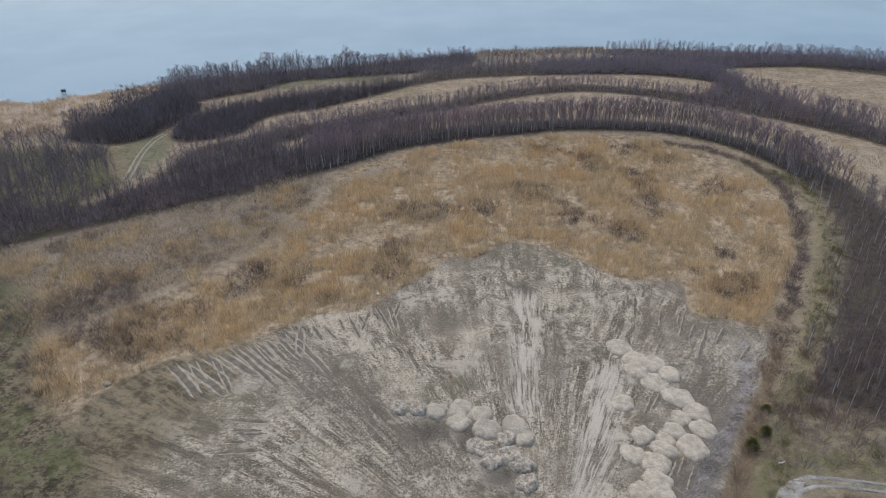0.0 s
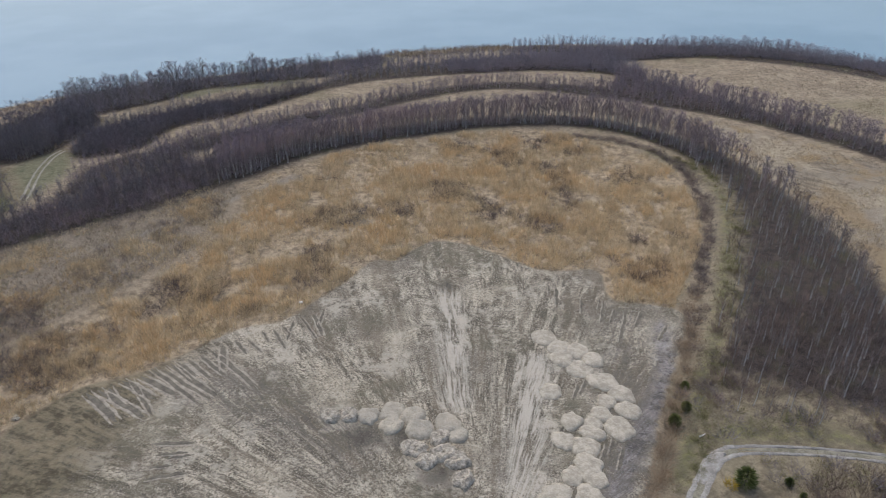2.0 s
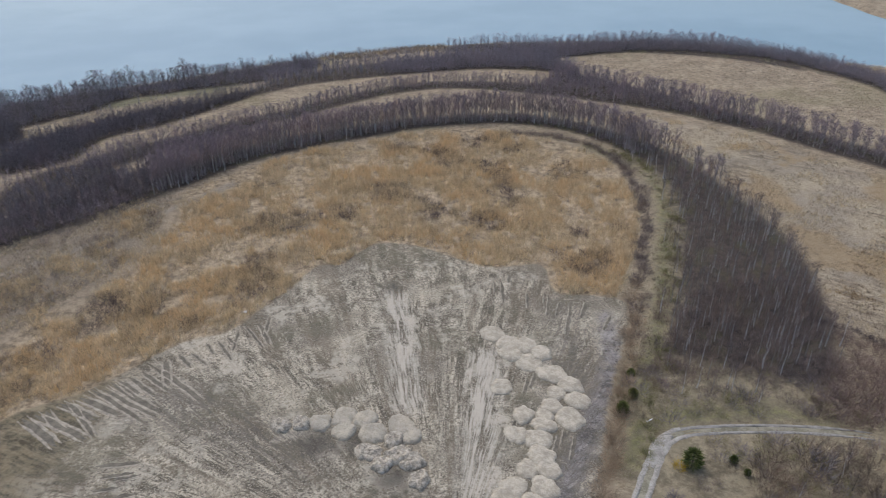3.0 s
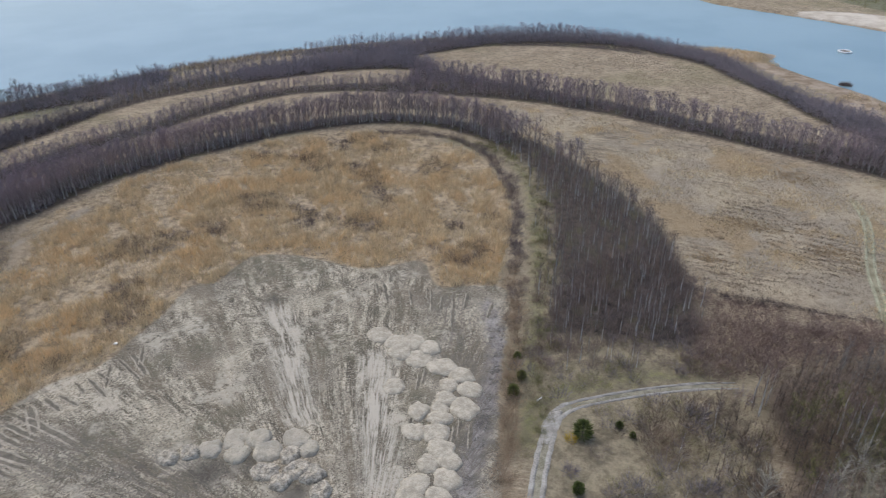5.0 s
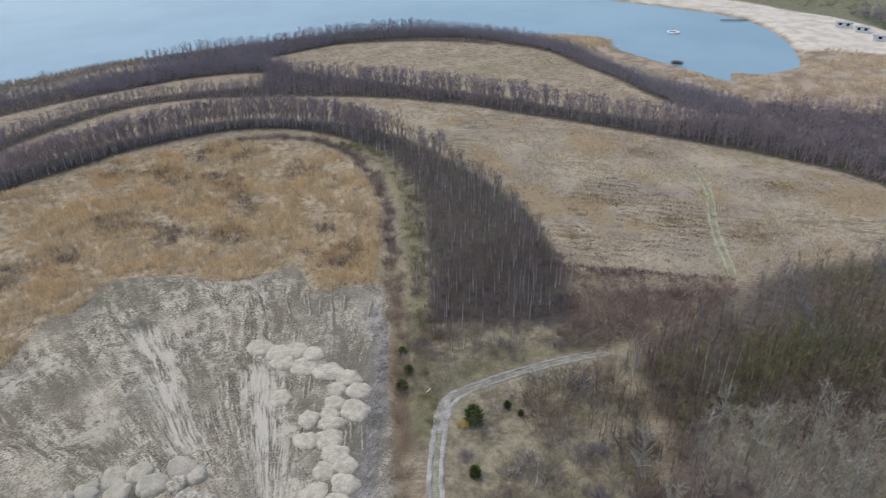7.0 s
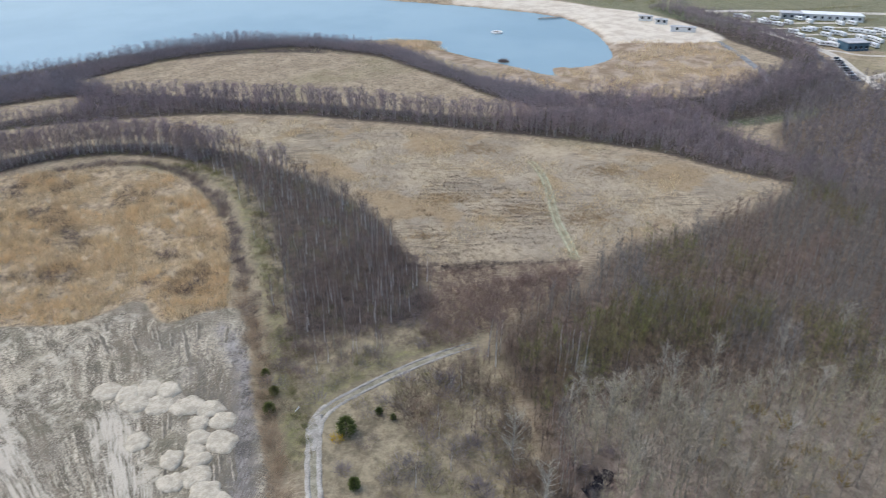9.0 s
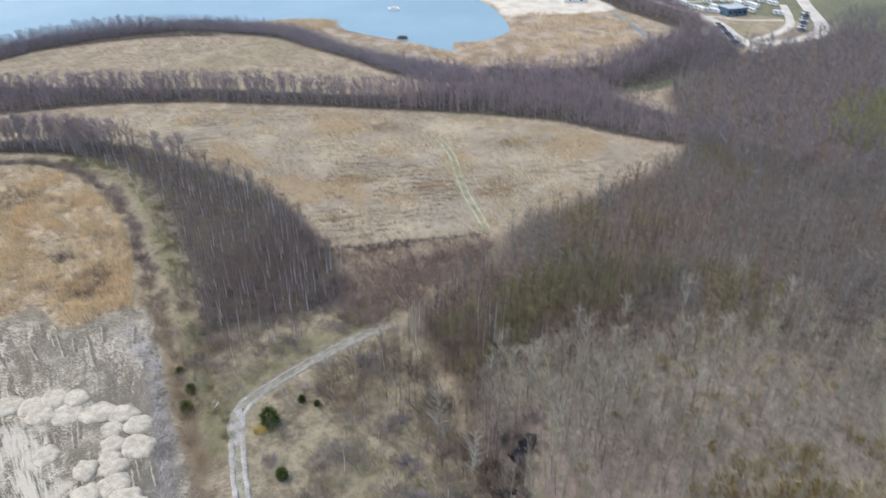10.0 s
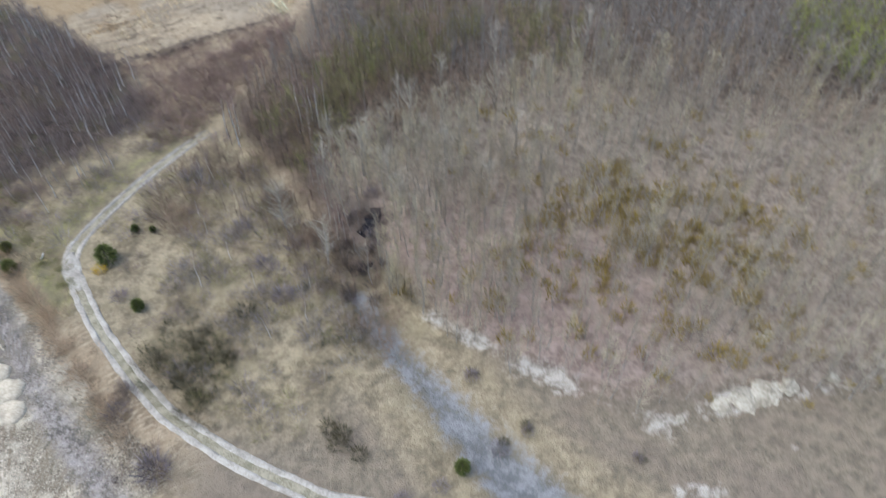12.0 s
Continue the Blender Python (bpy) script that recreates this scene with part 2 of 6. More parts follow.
# ---- materials ----
class Graph:
    """Short hand for a node tree with one Principled shader."""

    def __init__(self, name, rough=0.9):
        self.material = bpy.data.materials.new(name)
        self.material.use_nodes = True
        self.tree = self.material.node_tree
        self.shader = self.tree.nodes["Principled BSDF"]
        self.shader.inputs["Roughness"].default_value = rough
        self.shader.inputs["Specular IOR Level"].default_value = 0.25
        self.place = self.add("ShaderNodeNewGeometry").outputs["Position"]

    def add(self, kind):
        return self.tree.nodes.new(kind)

    def put(self, socket, value):
        if isinstance(value, (int, float)):
            socket.default_value = value
        elif isinstance(value, tuple):
            socket.default_value = (*value, 1) if len(socket.default_value) == 4 and len(value) == 3 else value
        else:
            self.tree.links.new(value, socket)

    def math(self, operation, a, b=0.0, c=0.0):
        n = self.add("ShaderNodeMath")
        n.operation = operation
        for socket, value in zip(n.inputs, (a, b, c)):
            self.put(socket, value)
        return n.outputs[0]

    def noise(self, scale, detail=3.0, vector=None, rough=0.55):
        n = self.add("ShaderNodeTexNoise")
        self.put(n.inputs["Vector"], self.place if vector is None else vector)
        n.inputs["Scale"].default_value, n.inputs["Detail"].default_value, n.inputs["Roughness"].default_value = scale, detail, rough
        return n.outputs[0]

    def stretch(self, x, y, z):
        n = self.add("ShaderNodeVectorMath")
        n.operation = "MULTIPLY"
        self.put(n.inputs[0], self.place)
        n.inputs[1].default_value = (x, y, z)
        return n.outputs[0]

    def turned(self, degrees, along, across):
        """Plan coordinates turned about the vertical, then squeezed."""
        n = self.add("ShaderNodeVectorRotate")
        n.rotation_type = "Z_AXIS"
        self.put(n.inputs["Vector"], self.place)
        n.inputs["Angle"].default_value = radians(degrees)
        m = self.add("ShaderNodeVectorMath")
        m.operation = "MULTIPLY"
        self.put(m.inputs[0], n.outputs[0])
        m.inputs[1].default_value = (along, across, 1)
        return m.outputs[0]

    def step(self, value, low, high):
        n = self.add("ShaderNodeMapRange")
        n.interpolation_type = "SMOOTHSTEP"
        self.put(n.inputs["Value"], value)
        n.inputs["From Min"].default_value, n.inputs["From Max"].default_value = low, high
        return n.outputs[0]

    def mix(self, factor, a, b):
        n = self.add("ShaderNodeMix")
        n.data_type = "RGBA"
        self.put(n.inputs[0], factor)
        self.put(n.inputs[6], a)
        self.put(n.inputs[7], b)
        return n.outputs[2]

    def attribute(self, name):
        n = self.add("ShaderNodeAttribute")
        n.attribute_name = name
        return n.outputs["Fac"]

    def polar(self, cx, cy, turn, reach):
        """Coordinates that run round and away from a point of the plan."""
        n = self.add("ShaderNodeSeparateXYZ")
        self.put(n.inputs[0], self.place)
        dx, dy = self.math("SUBTRACT", n.outputs[0], cx), self.math("SUBTRACT", n.outputs[1], cy)
        angle = self.math("ARCTAN2", dx, dy)
        away = self.math("SQRT", self.math("ADD", self.math("MULTIPLY", dx, dx), self.math("MULTIPLY", dy, dy)))
        c = self.add("ShaderNodeCombineXYZ")
        self.put(c.inputs[0], self.math("MULTIPLY", angle, turn))
        self.put(c.inputs[1], self.math("MULTIPLY", away, reach))
        return c.outputs[0], away

    def bump(self, height_socket, strength, distance):
        n = self.add("ShaderNodeBump")
        n.inputs["Strength"].default_value, n.inputs["Distance"].default_value = strength, distance
        self.put(n.inputs["Height"], height_socket)
        self.put(self.shader.inputs["Normal"], n.outputs[0])

    def done(self, color, rough=None):
        self.put(self.shader.inputs["Base Color"], color)
        if rough is not None:
            self.put(self.shader.inputs["Roughness"], rough)
        return self.material


def mottled(name, dark, light, scale=1.0, rough=0.9, fine=8.0, metal=0.0):
    """Two tones over a broad and a fine grain."""
    g = Graph(name, rough)
    broad, grain = g.noise(scale, 3), g.noise(scale * fine, 2)
    tone = g.math("ADD", g.math("MULTIPLY", broad, 0.6), g.math("MULTIPLY", grain, 0.4))
    g.shader.inputs["Metallic"].default_value = metal
    g.bump(grain, 0.4, 0.06)
    return g.done(g.mix(g.step(tone, 0.34, 0.66), dark, light))


def twiggy(name, dark, light, tint, rough=0.85):
    """Bark and twigs: a tone for each twig, drifting from tree to tree."""
    g = Graph(name, rough)
    island = g.add("ShaderNodeNewGeometry").outputs["Random Per Island"]
    color = g.mix(island, dark, light)
    return g.done(g.mix(g.step(g.noise(0.11, 2), 0.42, 0.68), color, tint))


def bladed(name, dark, light, brown):
    """Dry blades whose colour shifts from clump to clump."""
    g = Graph(name, 0.75)
    island = g.add("ShaderNodeNewGeometry").outputs["Random Per Island"]
    clump, wide = g.noise(0.4, 3), g.noise(0.06, 2)
    color = g.mix(g.step(g.math("ADD", g.math("MULTIPLY", clump, 0.75), g.math("MULTIPLY", island, 0.25)), 0.3, 0.7), dark, light)
    return g.done(g.mix(g.math("MULTIPLY", g.step(wide, 0.45, 0.62), 0.6), color, brown))


def ground_material():
    g = Graph("earth_and_dry_grass", 0.95)
    wide, broad, fine, grit = g.noise(0.025, 3), g.noise(0.13, 5, None, 0.62), g.noise(0.55, 8, None, 0.74), g.noise(4.5, 4, None, 0.65)
    blade = g.noise(1.0, 6, g.turned(40, 0.7, 2.0), 0.7)
    edge = g.math("MULTIPLY", g.math("SUBTRACT", fine, 0.5), 5.0)

    def zone(name, low=-0.7, high=0.7, ragged=1.0):
        return g.step(g.math("ADD", g.attribute(name), g.math("MULTIPLY", edge, ragged)), low, high)

    # dry grass, from straw to grey brown, with a little green
    color = g.mix(g.step(broad, 0.35, 0.65), (0.225, 0.174, 0.116), (0.4, 0.318, 0.214))
    color = g.mix(g.math("MULTIPLY", g.step(g.noise(0.35, 4, g.stretch(1.0, 1.7, 1), 0.7), 0.48, 0.62), 0.8), color, (0.17, 0.13, 0.085))
    color = g.mix(g.step(blade, 0.42, 0.72), color, (0.48, 0.403, 0.287))
    color = g.mix(g.math("MULTIPLY", g.step(fine, 0.52, 0.75), 0.7), color, (0.17, 0.135, 0.09))
    color = g.mix(g.math("MULTIPLY", g.step(wide, 0.52, 0.68), 0.35), color, (0.2, 0.19, 0.09))
    # tawny patches and dark combed streaks of the big meadow
    combed = g.noise(0.26, 5, g.turned(48, 0.5, 2.2), 0.72)
    meadow = g.mix(g.step(g.noise(0.05, 3), 0.44, 0.6), (0.345, 0.294, 0.22), (0.45, 0.374, 0.262))
    meadow = g.mix(g.math("MULTIPLY", g.math("MULTIPLY", g.step(combed, 0.46, 0.56), g.math("MULTIPLY", g.step(broad, 0.36, 0.54), g.step(g.noise(0.032, 3), 0.44, 0.58))), 0.72), meadow, (0.125, 0.096, 0.07))
    meadow = g.mix(g.step(g.noise(0.045, 4, None, 0.6), 0.52, 0.6), meadow, g.mix(g.step(fine, 0.4, 0.62), (0.28, 0.204, 0.114), (0.42, 0.318, 0.19)))
    meadow = g.mix(g.math("MULTIPLY", g.step(fine, 0.46, 0.62), 0.5), meadow, (0.22, 0.172, 0.113))
    color = g.mix(g.math("MULTIPLY", zone("meadow", -3, 5), 0.85), color, meadow)
    # reed litter
    color = g.mix(zone("basin", -1.5, 1.5), color, g.mix(g.step(fine, 0.38, 0.62), (0.19, 0.145, 0.095), (0.5, 0.395, 0.262)))
    color = g.mix(zone("old_grass", -6, 4), color, g.mix(g.step(blade, 0.35, 0.7), (0.19, 0.152, 0.11), (0.34, 0.28, 0.2)))
    rough_turf = g.mix(g.step(fine, 0.36, 0.62), (0.155, 0.13, 0.095), (0.265, 0.225, 0.165))
    color = g.mix(zone("south", -6, 6), color, g.mix(g.math("MULTIPLY", g.step(broad, 0.45, 0.62), 0.4), rough_turf, (0.22, 0.175, 0.138)))
    color = g.mix(g.math("MULTIPLY", zone("ride", -1.2, 0.8, 0.5), 0.8), color, (0.31, 0.268, 0.212))
    # leaf litter under the woods, darkened for tree shade and spread past their edges
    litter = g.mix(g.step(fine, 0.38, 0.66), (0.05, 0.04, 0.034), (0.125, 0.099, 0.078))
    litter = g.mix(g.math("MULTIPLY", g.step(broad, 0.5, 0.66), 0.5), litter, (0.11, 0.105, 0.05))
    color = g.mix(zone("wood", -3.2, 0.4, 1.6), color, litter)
    pale = g.mix(g.step(fine, 0.36, 0.66), (0.165, 0.132, 0.104), (0.37, 0.31, 0.25))
    pale = g.mix(g.math("MULTIPLY", g.step(broad, 0.48, 0.62), 0.5), pale, (0.33, 0.27, 0.21))
    pale = g.mix(g.math("MULTIPLY", zone("pinkish", -9, 6, 1.5), 0.65), pale, g.mix(g.step(fine, 0.36, 0.66), (0.26, 0.192, 0.165), (0.44, 0.328, 0.288)))
    brown = g.mix(g.step(fine, 0.36, 0.66), (0.075, 0.058, 0.044), (0.19, 0.147, 0.11))
    color = g.mix(zone("pale_wood", -3, 4), color, g.mix(zone("poplars", -7, 7), brown, pale))
    scrub = g.mix(g.step(g.math("ADD", g.math("MULTIPLY", fine, 0.6), g.math("MULTIPLY", broad, 0.4)), 0.36, 0.64), (0.15, 0.124, 0.082), (0.4, 0.335, 0.222))
    scrub = g.mix(g.math("MULTIPLY", g.step(broad, 0.52, 0.66), 0.5), scrub, (0.19, 0.165, 0.1))
    color = g.mix(zone("scrub", -3, 3), color, scrub)
    # green turf
    color = g.mix(g.math("MULTIPLY", zone("turf", -1.5, 2.5, 1.8), g.math("ADD", 0.25, g.math("MULTIPLY", g.step(broad, 0.42, 0.54), 0.65))), color, g.mix(g.step(fine, 0.4, 0.65), (0.075, 0.085, 0.03), (0.23, 0.22, 0.09)))
    color = g.mix(g.math("MULTIPLY", zone("lawn", -3, 3), 0.7), color, g.mix(g.step(fine, 0.38, 0.64), (0.085, 0.105, 0.05), (0.19, 0.2, 0.12)))
    # wet flats and beach
    color = g.mix(zone("flat", -2, 2), color, g.mix(g.step(broad, 0.4, 0.62), (0.25, 0.185, 0.12), (0.42, 0.335, 0.25)))
    color = g.mix(zone("beach", -2, 2), color, g.mix(g.step(broad, 0.34, 0.6), (0.52, 0.445, 0.35), (0.66, 0.595, 0.49)))
    # raw clay with bulldozer streaks
    ray, away = g.polar(13, 56, 22.0, 0.05)
    bent = g.add("ShaderNodeVectorMath")
    bent.operation = "ADD"
    g.put(bent.inputs[0], ray)
    g.put(bent.inputs[1], g.mix(1.0, (0.0, 0.0, 0.0), g.noise(0.06, 2)))
    streak, thin = g.noise(1.6, 4, bent.outputs[0], 0.65), g.noise(5.0, 3, bent.outputs[0], 0.6)
    smear = g.math("ADD", g.math("MULTIPLY", streak, 0.6), g.math("MULTIPLY", thin, 0.4))
    clods, lumps = g.noise(1.5, 5, None, 0.72), g.noise(0.3, 4, None, 0.65)
    pasty = g.mix(g.step(lumps, 0.4, 0.6), (0.19, 0.162, 0.118), (0.6, 0.53, 0.405))
    raked = g.mix(g.step(g.math("ADD", g.math("MULTIPLY", smear, 0.72), g.math("MULTIPLY", clods, 0.28)), 0.46, 0.535), (0.125, 0.106, 0.075), (0.6, 0.525, 0.395))
    clay = g.mix(g.math("MULTIPLY", g.step(g.math("ADD", away, g.math("MULTIPLY", lumps, 40.0)), 34.0, 56.0), g.step(broad, 0.36, 0.52)), pasty, raked)
    clay = g.mix(g.math("MULTIPLY", g.step(clods, 0.51, 0.56), 0.8), clay, (0.125, 0.105, 0.077))
    clay = g.mix(g.math("MULTIPLY", g.step(g.noise(0.07, 2), 0.53, 0.63), 0.75), clay, g.mix(g.step(clods, 0.42, 0.62), (0.58, 0.505, 0.375), (0.4, 0.345, 0.255)))
    clay = g.mix(g.math("MULTIPLY", g.step(g.noise(0.055, 3, g.stretch(1, 1, 5)), 0.5, 0.62), 0.75), clay, g.mix(g.step(clods, 0.38, 0.6), (0.13, 0.112, 0.085), (0.31, 0.27, 0.205)))
    clay = g.mix(g.math("MULTIPLY", g.step(grit, 0.55, 0.62), 0.65), clay, (0.6, 0.535, 0.42))
    clay = g.mix(g.math("MULTIPLY", g.step(g.noise(2.6, 6, None, 0.8), 0.53, 0.57), 0.8), clay, (0.095, 0.08, 0.06))
    clay = g.mix(g.math("MULTIPLY", g.step(g.noise(3.1, 6, g.stretch(1, 1, 2), 0.8), 0.55, 0.6), 0.75), clay, (0.66, 0.59, 0.465))
    stripe = g.noise(0.55, 3, bent.outputs[0], 0.6)
    clay = g.mix(g.math("MULTIPLY", g.step(stripe, 0.5, 0.58), g.math("MULTIPLY", g.step(clods, 0.4, 0.5), 0.55)), clay, (0.19, 0.155, 0.108))
    clay = g.mix(g.math("MULTIPLY", g.step(g.noise(0.04, 4, g.stretch(1, 1, 3), 0.6), 0.5, 0.6), g.math("MULTIPLY", g.step(fine, 0.4, 0.52), 0.6)), clay, (0.165, 0.148, 0.1))
    clay = g.mix(g.math("MULTIPLY", g.step(g.noise(0.075, 4, g.stretch(1.2, 1, 2), 0.6), 0.55, 0.62), g.math("MULTIPLY", g.step(fine, 0.42, 0.5), 0.7)), clay, (0.55, 0.49, 0.385))
    clay = g.mix(g.math("MULTIPLY", zone("pushed", -2.6, 2.4, 1.6), g.step(smear, 0.42, 0.56)), clay, (0.57, 0.515, 0.42))
    clay = g.mix(g.math("MULTIPLY", zone("slate", -1.6, 1.2, 1.2), 0.7), clay, g.mix(g.step(g.math("ADD", g.math("MULTIPLY", clods, 0.55), g.math("MULTIPLY", lumps, 0.45)), 0.43, 0.57), (0.08, 0.074, 0.075), (0.36, 0.33, 0.315)))
    clay = g.mix(g.math("MULTIPLY", zone("slate", -2.6, 1.8, 1.3), g.math("MULTIPLY", g.step(g.noise(5.5, 4, None, 0.8), 0.56, 0.6), 0.4)), clay, (0.55, 0.52, 0.48))
    clay = g.mix(g.math("MULTIPLY", g.math("MULTIPLY", zone("scraped", -5, 5, 1.8), 0.7), g.step(g.math("ADD", g.math("MULTIPLY", thin, 0.6), g.math("MULTIPLY", clods, 0.4)), 0.46, 0.54)), clay, (0.15, 0.132, 0.108))
    clay = g.mix(g.math("MULTIPLY", zone("weedy", -10, 6), 0.85), clay, g.mix(g.step(g.math("ADD", g.math("MULTIPLY", fine, 0.5), g.math("MULTIPLY", smear, 0.5)), 0.42, 0.57), (0.08, 0.067, 0.04), (0.255, 0.208, 0.127)))
    color = g.mix(zone("clay", -0.5, 0.5, 0.5), color, clay)
    rough = g.mix(g.step(g.math("ADD", g.math("MULTIPLY", fine, 0.6), g.math("MULTIPLY", clods, 0.4)), 0.44, 0.56), (0.04, 0.035, 0.022), (0.19, 0.165, 0.1))
    rough = g.mix(g.math("MULTIPLY", g.step(broad, 0.5, 0.58), 0.6), rough, (0.09, 0.115, 0.035))
    color = g.mix(g.math("MULTIPLY", zone("rough", -4, 3, 1.5), 0.85), color, rough)
    # gully and chalk
    color = g.mix(zone("gully", -1.8, 1.4, 2.0), color, g.mix(g.step(fine, 0.4, 0.62), (0.145, 0.148, 0.15), (0.255, 0.26, 0.262)))
    color = g.mix(g.math("MULTIPLY", zone("chalk", -0.6, 1.2), 0.95), color, g.mix(g.step(fine, 0.35, 0.6), (0.3, 0.268, 0.22), (0.52, 0.485, 0.43)))
    # dark brown spots on the clay, the reed ground and the wood floor
    color = g.mix(g.math("MULTIPLY", zone("dark_spots", -2.6, 2.0, 1.3), 0.75), color, (0.085, 0.075, 0.06))
    color = g.mix(zone("bed", -1, 1, 0.3), color, (0.12, 0.12, 0.1))
    g.bump(g.math("ADD", g.math("MULTIPLY", clods, 0.6), g.math("MULTIPLY", grit, 0.4)), 1.0, 0.5)
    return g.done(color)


def water_material():
    g = Graph("lake_water", 0.08)
    g.shader.inputs["IOR"].default_value = 1.33
    g.shader.inputs["Specular IOR Level"].default_value = 0.5
    ripple = g.math("ADD", g.noise(0.5, 3, g.stretch(0.6, 1.6, 1)), g.math("MULTIPLY", g.noise(0.04, 3), 1.2))
    g.bump(ripple, 0.12, 0.3)
    return g.done(g.mix(g.step(g.noise(0.012, 3), 0.35, 0.65), (0.19, 0.285, 0.33), (0.232, 0.33, 0.37)))


GROUND = ground_material()
WATER = water_material()
WHITE_BARK = mottled("white_birch_bark", (0.42, 0.4, 0.37), (0.74, 0.72, 0.68), 1.2, 0.75)
BIRCH_BARK = mottled("birch_bark", (0.26, 0.24, 0.22), (0.56, 0.53, 0.49), 1.6, 0.8)
DARK_BARK = mottled("dark_bark", (0.07, 0.06, 0.05), (0.17, 0.145, 0.125), 2.0)
GREY_BARK = mottled("grey_bark", (0.2, 0.185, 0.16), (0.42, 0.39, 0.35), 2.0)
# birch twigs: purple-brown, lightened to carry the haze over the far belts
BIRCH_TWIG = twiggy("birch_twigs", (0.19, 0.157, 0.164), (0.43, 0.36, 0.37), (0.39, 0.305, 0.31))
ALDER_TWIG = twiggy("alder_twigs", (0.115, 0.102, 0.105), (0.34, 0.302, 0.308), (0.255, 0.212, 0.218))
POPLAR_TWIG = twiggy("poplar_twigs", (0.18, 0.158, 0.12), (0.45, 0.398, 0.31), (0.32, 0.27, 0.195))
# shore twigs: grey by nature, paled further to put distance haze into the colour
HAZY_SHORE_TWIG = twiggy("hazy_shore_twigs", (0.19, 0.168, 0.176), (0.48, 0.43, 0.445), (0.39, 0.333, 0.342))
GREY_TWIG = twiggy("grey_brown_twigs", (0.125, 0.115, 0.104), (0.345, 0.318, 0.29), (0.255, 0.224, 0.195))
PALE_TWIG = twiggy("pale_poplar_twigs", (0.3, 0.275, 0.225), (0.56, 0.52, 0.44), (0.42, 0.385, 0.3))
CATKIN_TWIG = twiggy("catkin_twigs", (0.27, 0.245, 0.165), (0.55, 0.5, 0.36), (0.43, 0.38, 0.24))
BUDDING_TWIG = twiggy("budding_twigs", (0.12, 0.118, 0.05), (0.32, 0.31, 0.13), (0.25, 0.2, 0.115))
LEG_TWIG = twiggy("young_birch_twigs", (0.115, 0.092, 0.083), (0.33, 0.268, 0.244), (0.23, 0.176, 0.145))
RED_TWIG = twiggy("red_brown_twigs", (0.15, 0.108, 0.09), (0.36, 0.268, 0.225), (0.28, 0.2, 0.165))
BROWN_TWIG = twiggy("brown_twigs", (0.12, 0.09, 0.066), (0.31, 0.24, 0.182), (0.25, 0.18, 0.13))
DARK_TWIG = twiggy("dark_willow_twigs", (0.075, 0.058, 0.055), (0.19, 0.15, 0.14), (0.13, 0.1, 0.1))
THICKET_TWIG = twiggy("dark_olive_twigs", (0.04, 0.037, 0.02), (0.125, 0.112, 0.06), (0.085, 0.075, 0.045))
GREEN_TWIG = twiggy("willow_twigs", (0.15, 0.18, 0.04), (0.36, 0.39, 0.1), (0.3, 0.3, 0.09))
OCHRE_LEAF = twiggy("ochre_leaves", (0.2, 0.145, 0.035), (0.38, 0.285, 0.075), (0.28, 0.21, 0.08))
NEEDLE = twiggy("pine_needles", (0.055, 0.075, 0.022), (0.17, 0.19, 0.055), (0.13, 0.145, 0.045))
GORSE = twiggy("yellow_gorse", (0.45, 0.3, 0.02), (0.6, 0.42, 0.04), (0.5, 0.36, 0.03))
REED = bladed("dry_reed", (0.55, 0.43, 0.265), (0.94, 0.78, 0.51), (0.8, 0.6, 0.34))
STRAW = bladed("straw_grass", (0.21, 0.167, 0.115), (0.51, 0.43, 0.31), (0.39, 0.302, 0.2))
WEED = bladed("dead_weed_stalks", (0.12, 0.084, 0.056), (0.26, 0.19, 0.13), (0.19, 0.133, 0.088))
TAWNY = bladed("tawny_grass_blades", (0.33, 0.235, 0.135), (0.6, 0.45, 0.27), (0.5, 0.36, 0.2))
def spoil_material():
    g = Graph("pale_clay_spoil", 0.95)
    broad, grain = g.noise(0.8, 4), g.noise(3.6, 6, None, 0.8)
    color = g.mix(g.step(g.noise(0.16, 2), 0.4, 0.6), g.mix(g.step(broad, 0.35, 0.65), (0.43, 0.385, 0.305), (0.54, 0.485, 0.385)), g.mix(g.step(broad, 0.35, 0.65), (0.48, 0.425, 0.325), (0.62, 0.55, 0.425)))
    color = g.mix(g.math("MULTIPLY", g.step(grain, 0.53, 0.58), 0.55), color, (0.28, 0.245, 0.185))
    color = g.mix(g.math("MULTIPLY", g.step(g.noise(3.4, 5, None, 0.75), 0.55, 0.61), 0.5), color, (0.56, 0.51, 0.42))
    g.bump(g.math("ADD", grain, g.noise(1.7, 4)), 1.0, 0.28)
    return g.done(color)


SPOIL = spoil_material()
DRY_SPOIL = mottled("dried_clay_spoil", (0.33, 0.29, 0.222), (0.54, 0.48, 0.375), 0.9, 0.95, 5.0)
DARK_SPOIL = mottled("cloddy_grey_spoil", (0.19, 0.166, 0.128), (0.55, 0.49, 0.39), 1.6, 0.95, 4.0)
GRAVEL = mottled("pale_gravel", (0.25, 0.232, 0.2), (0.45, 0.42, 0.37), 0.5, 0.9, 7.0)
SANDY_RUT = mottled("sandy_rut", (0.26, 0.24, 0.19), (0.38, 0.35, 0.28), 0.6)
DUST_ROAD = mottled("dusty_road", (0.42, 0.38, 0.32), (0.6, 0.55, 0.47), 0.2, 0.9, 9.0)
TARMAC = mottled("grey_tarmac", (0.16, 0.163, 0.165), (0.25, 0.253, 0.255), 0.3, 0.9, 9.0)
WHITE_PAINT = mottled("white_paint", (0.68, 0.68, 0.67), (0.82, 0.82, 0.81), 0.6, 0.5)
GREY_ROOF = mottled("grey_roofing", (0.33, 0.34, 0.35), (0.5, 0.51, 0.52), 0.4, 0.7)
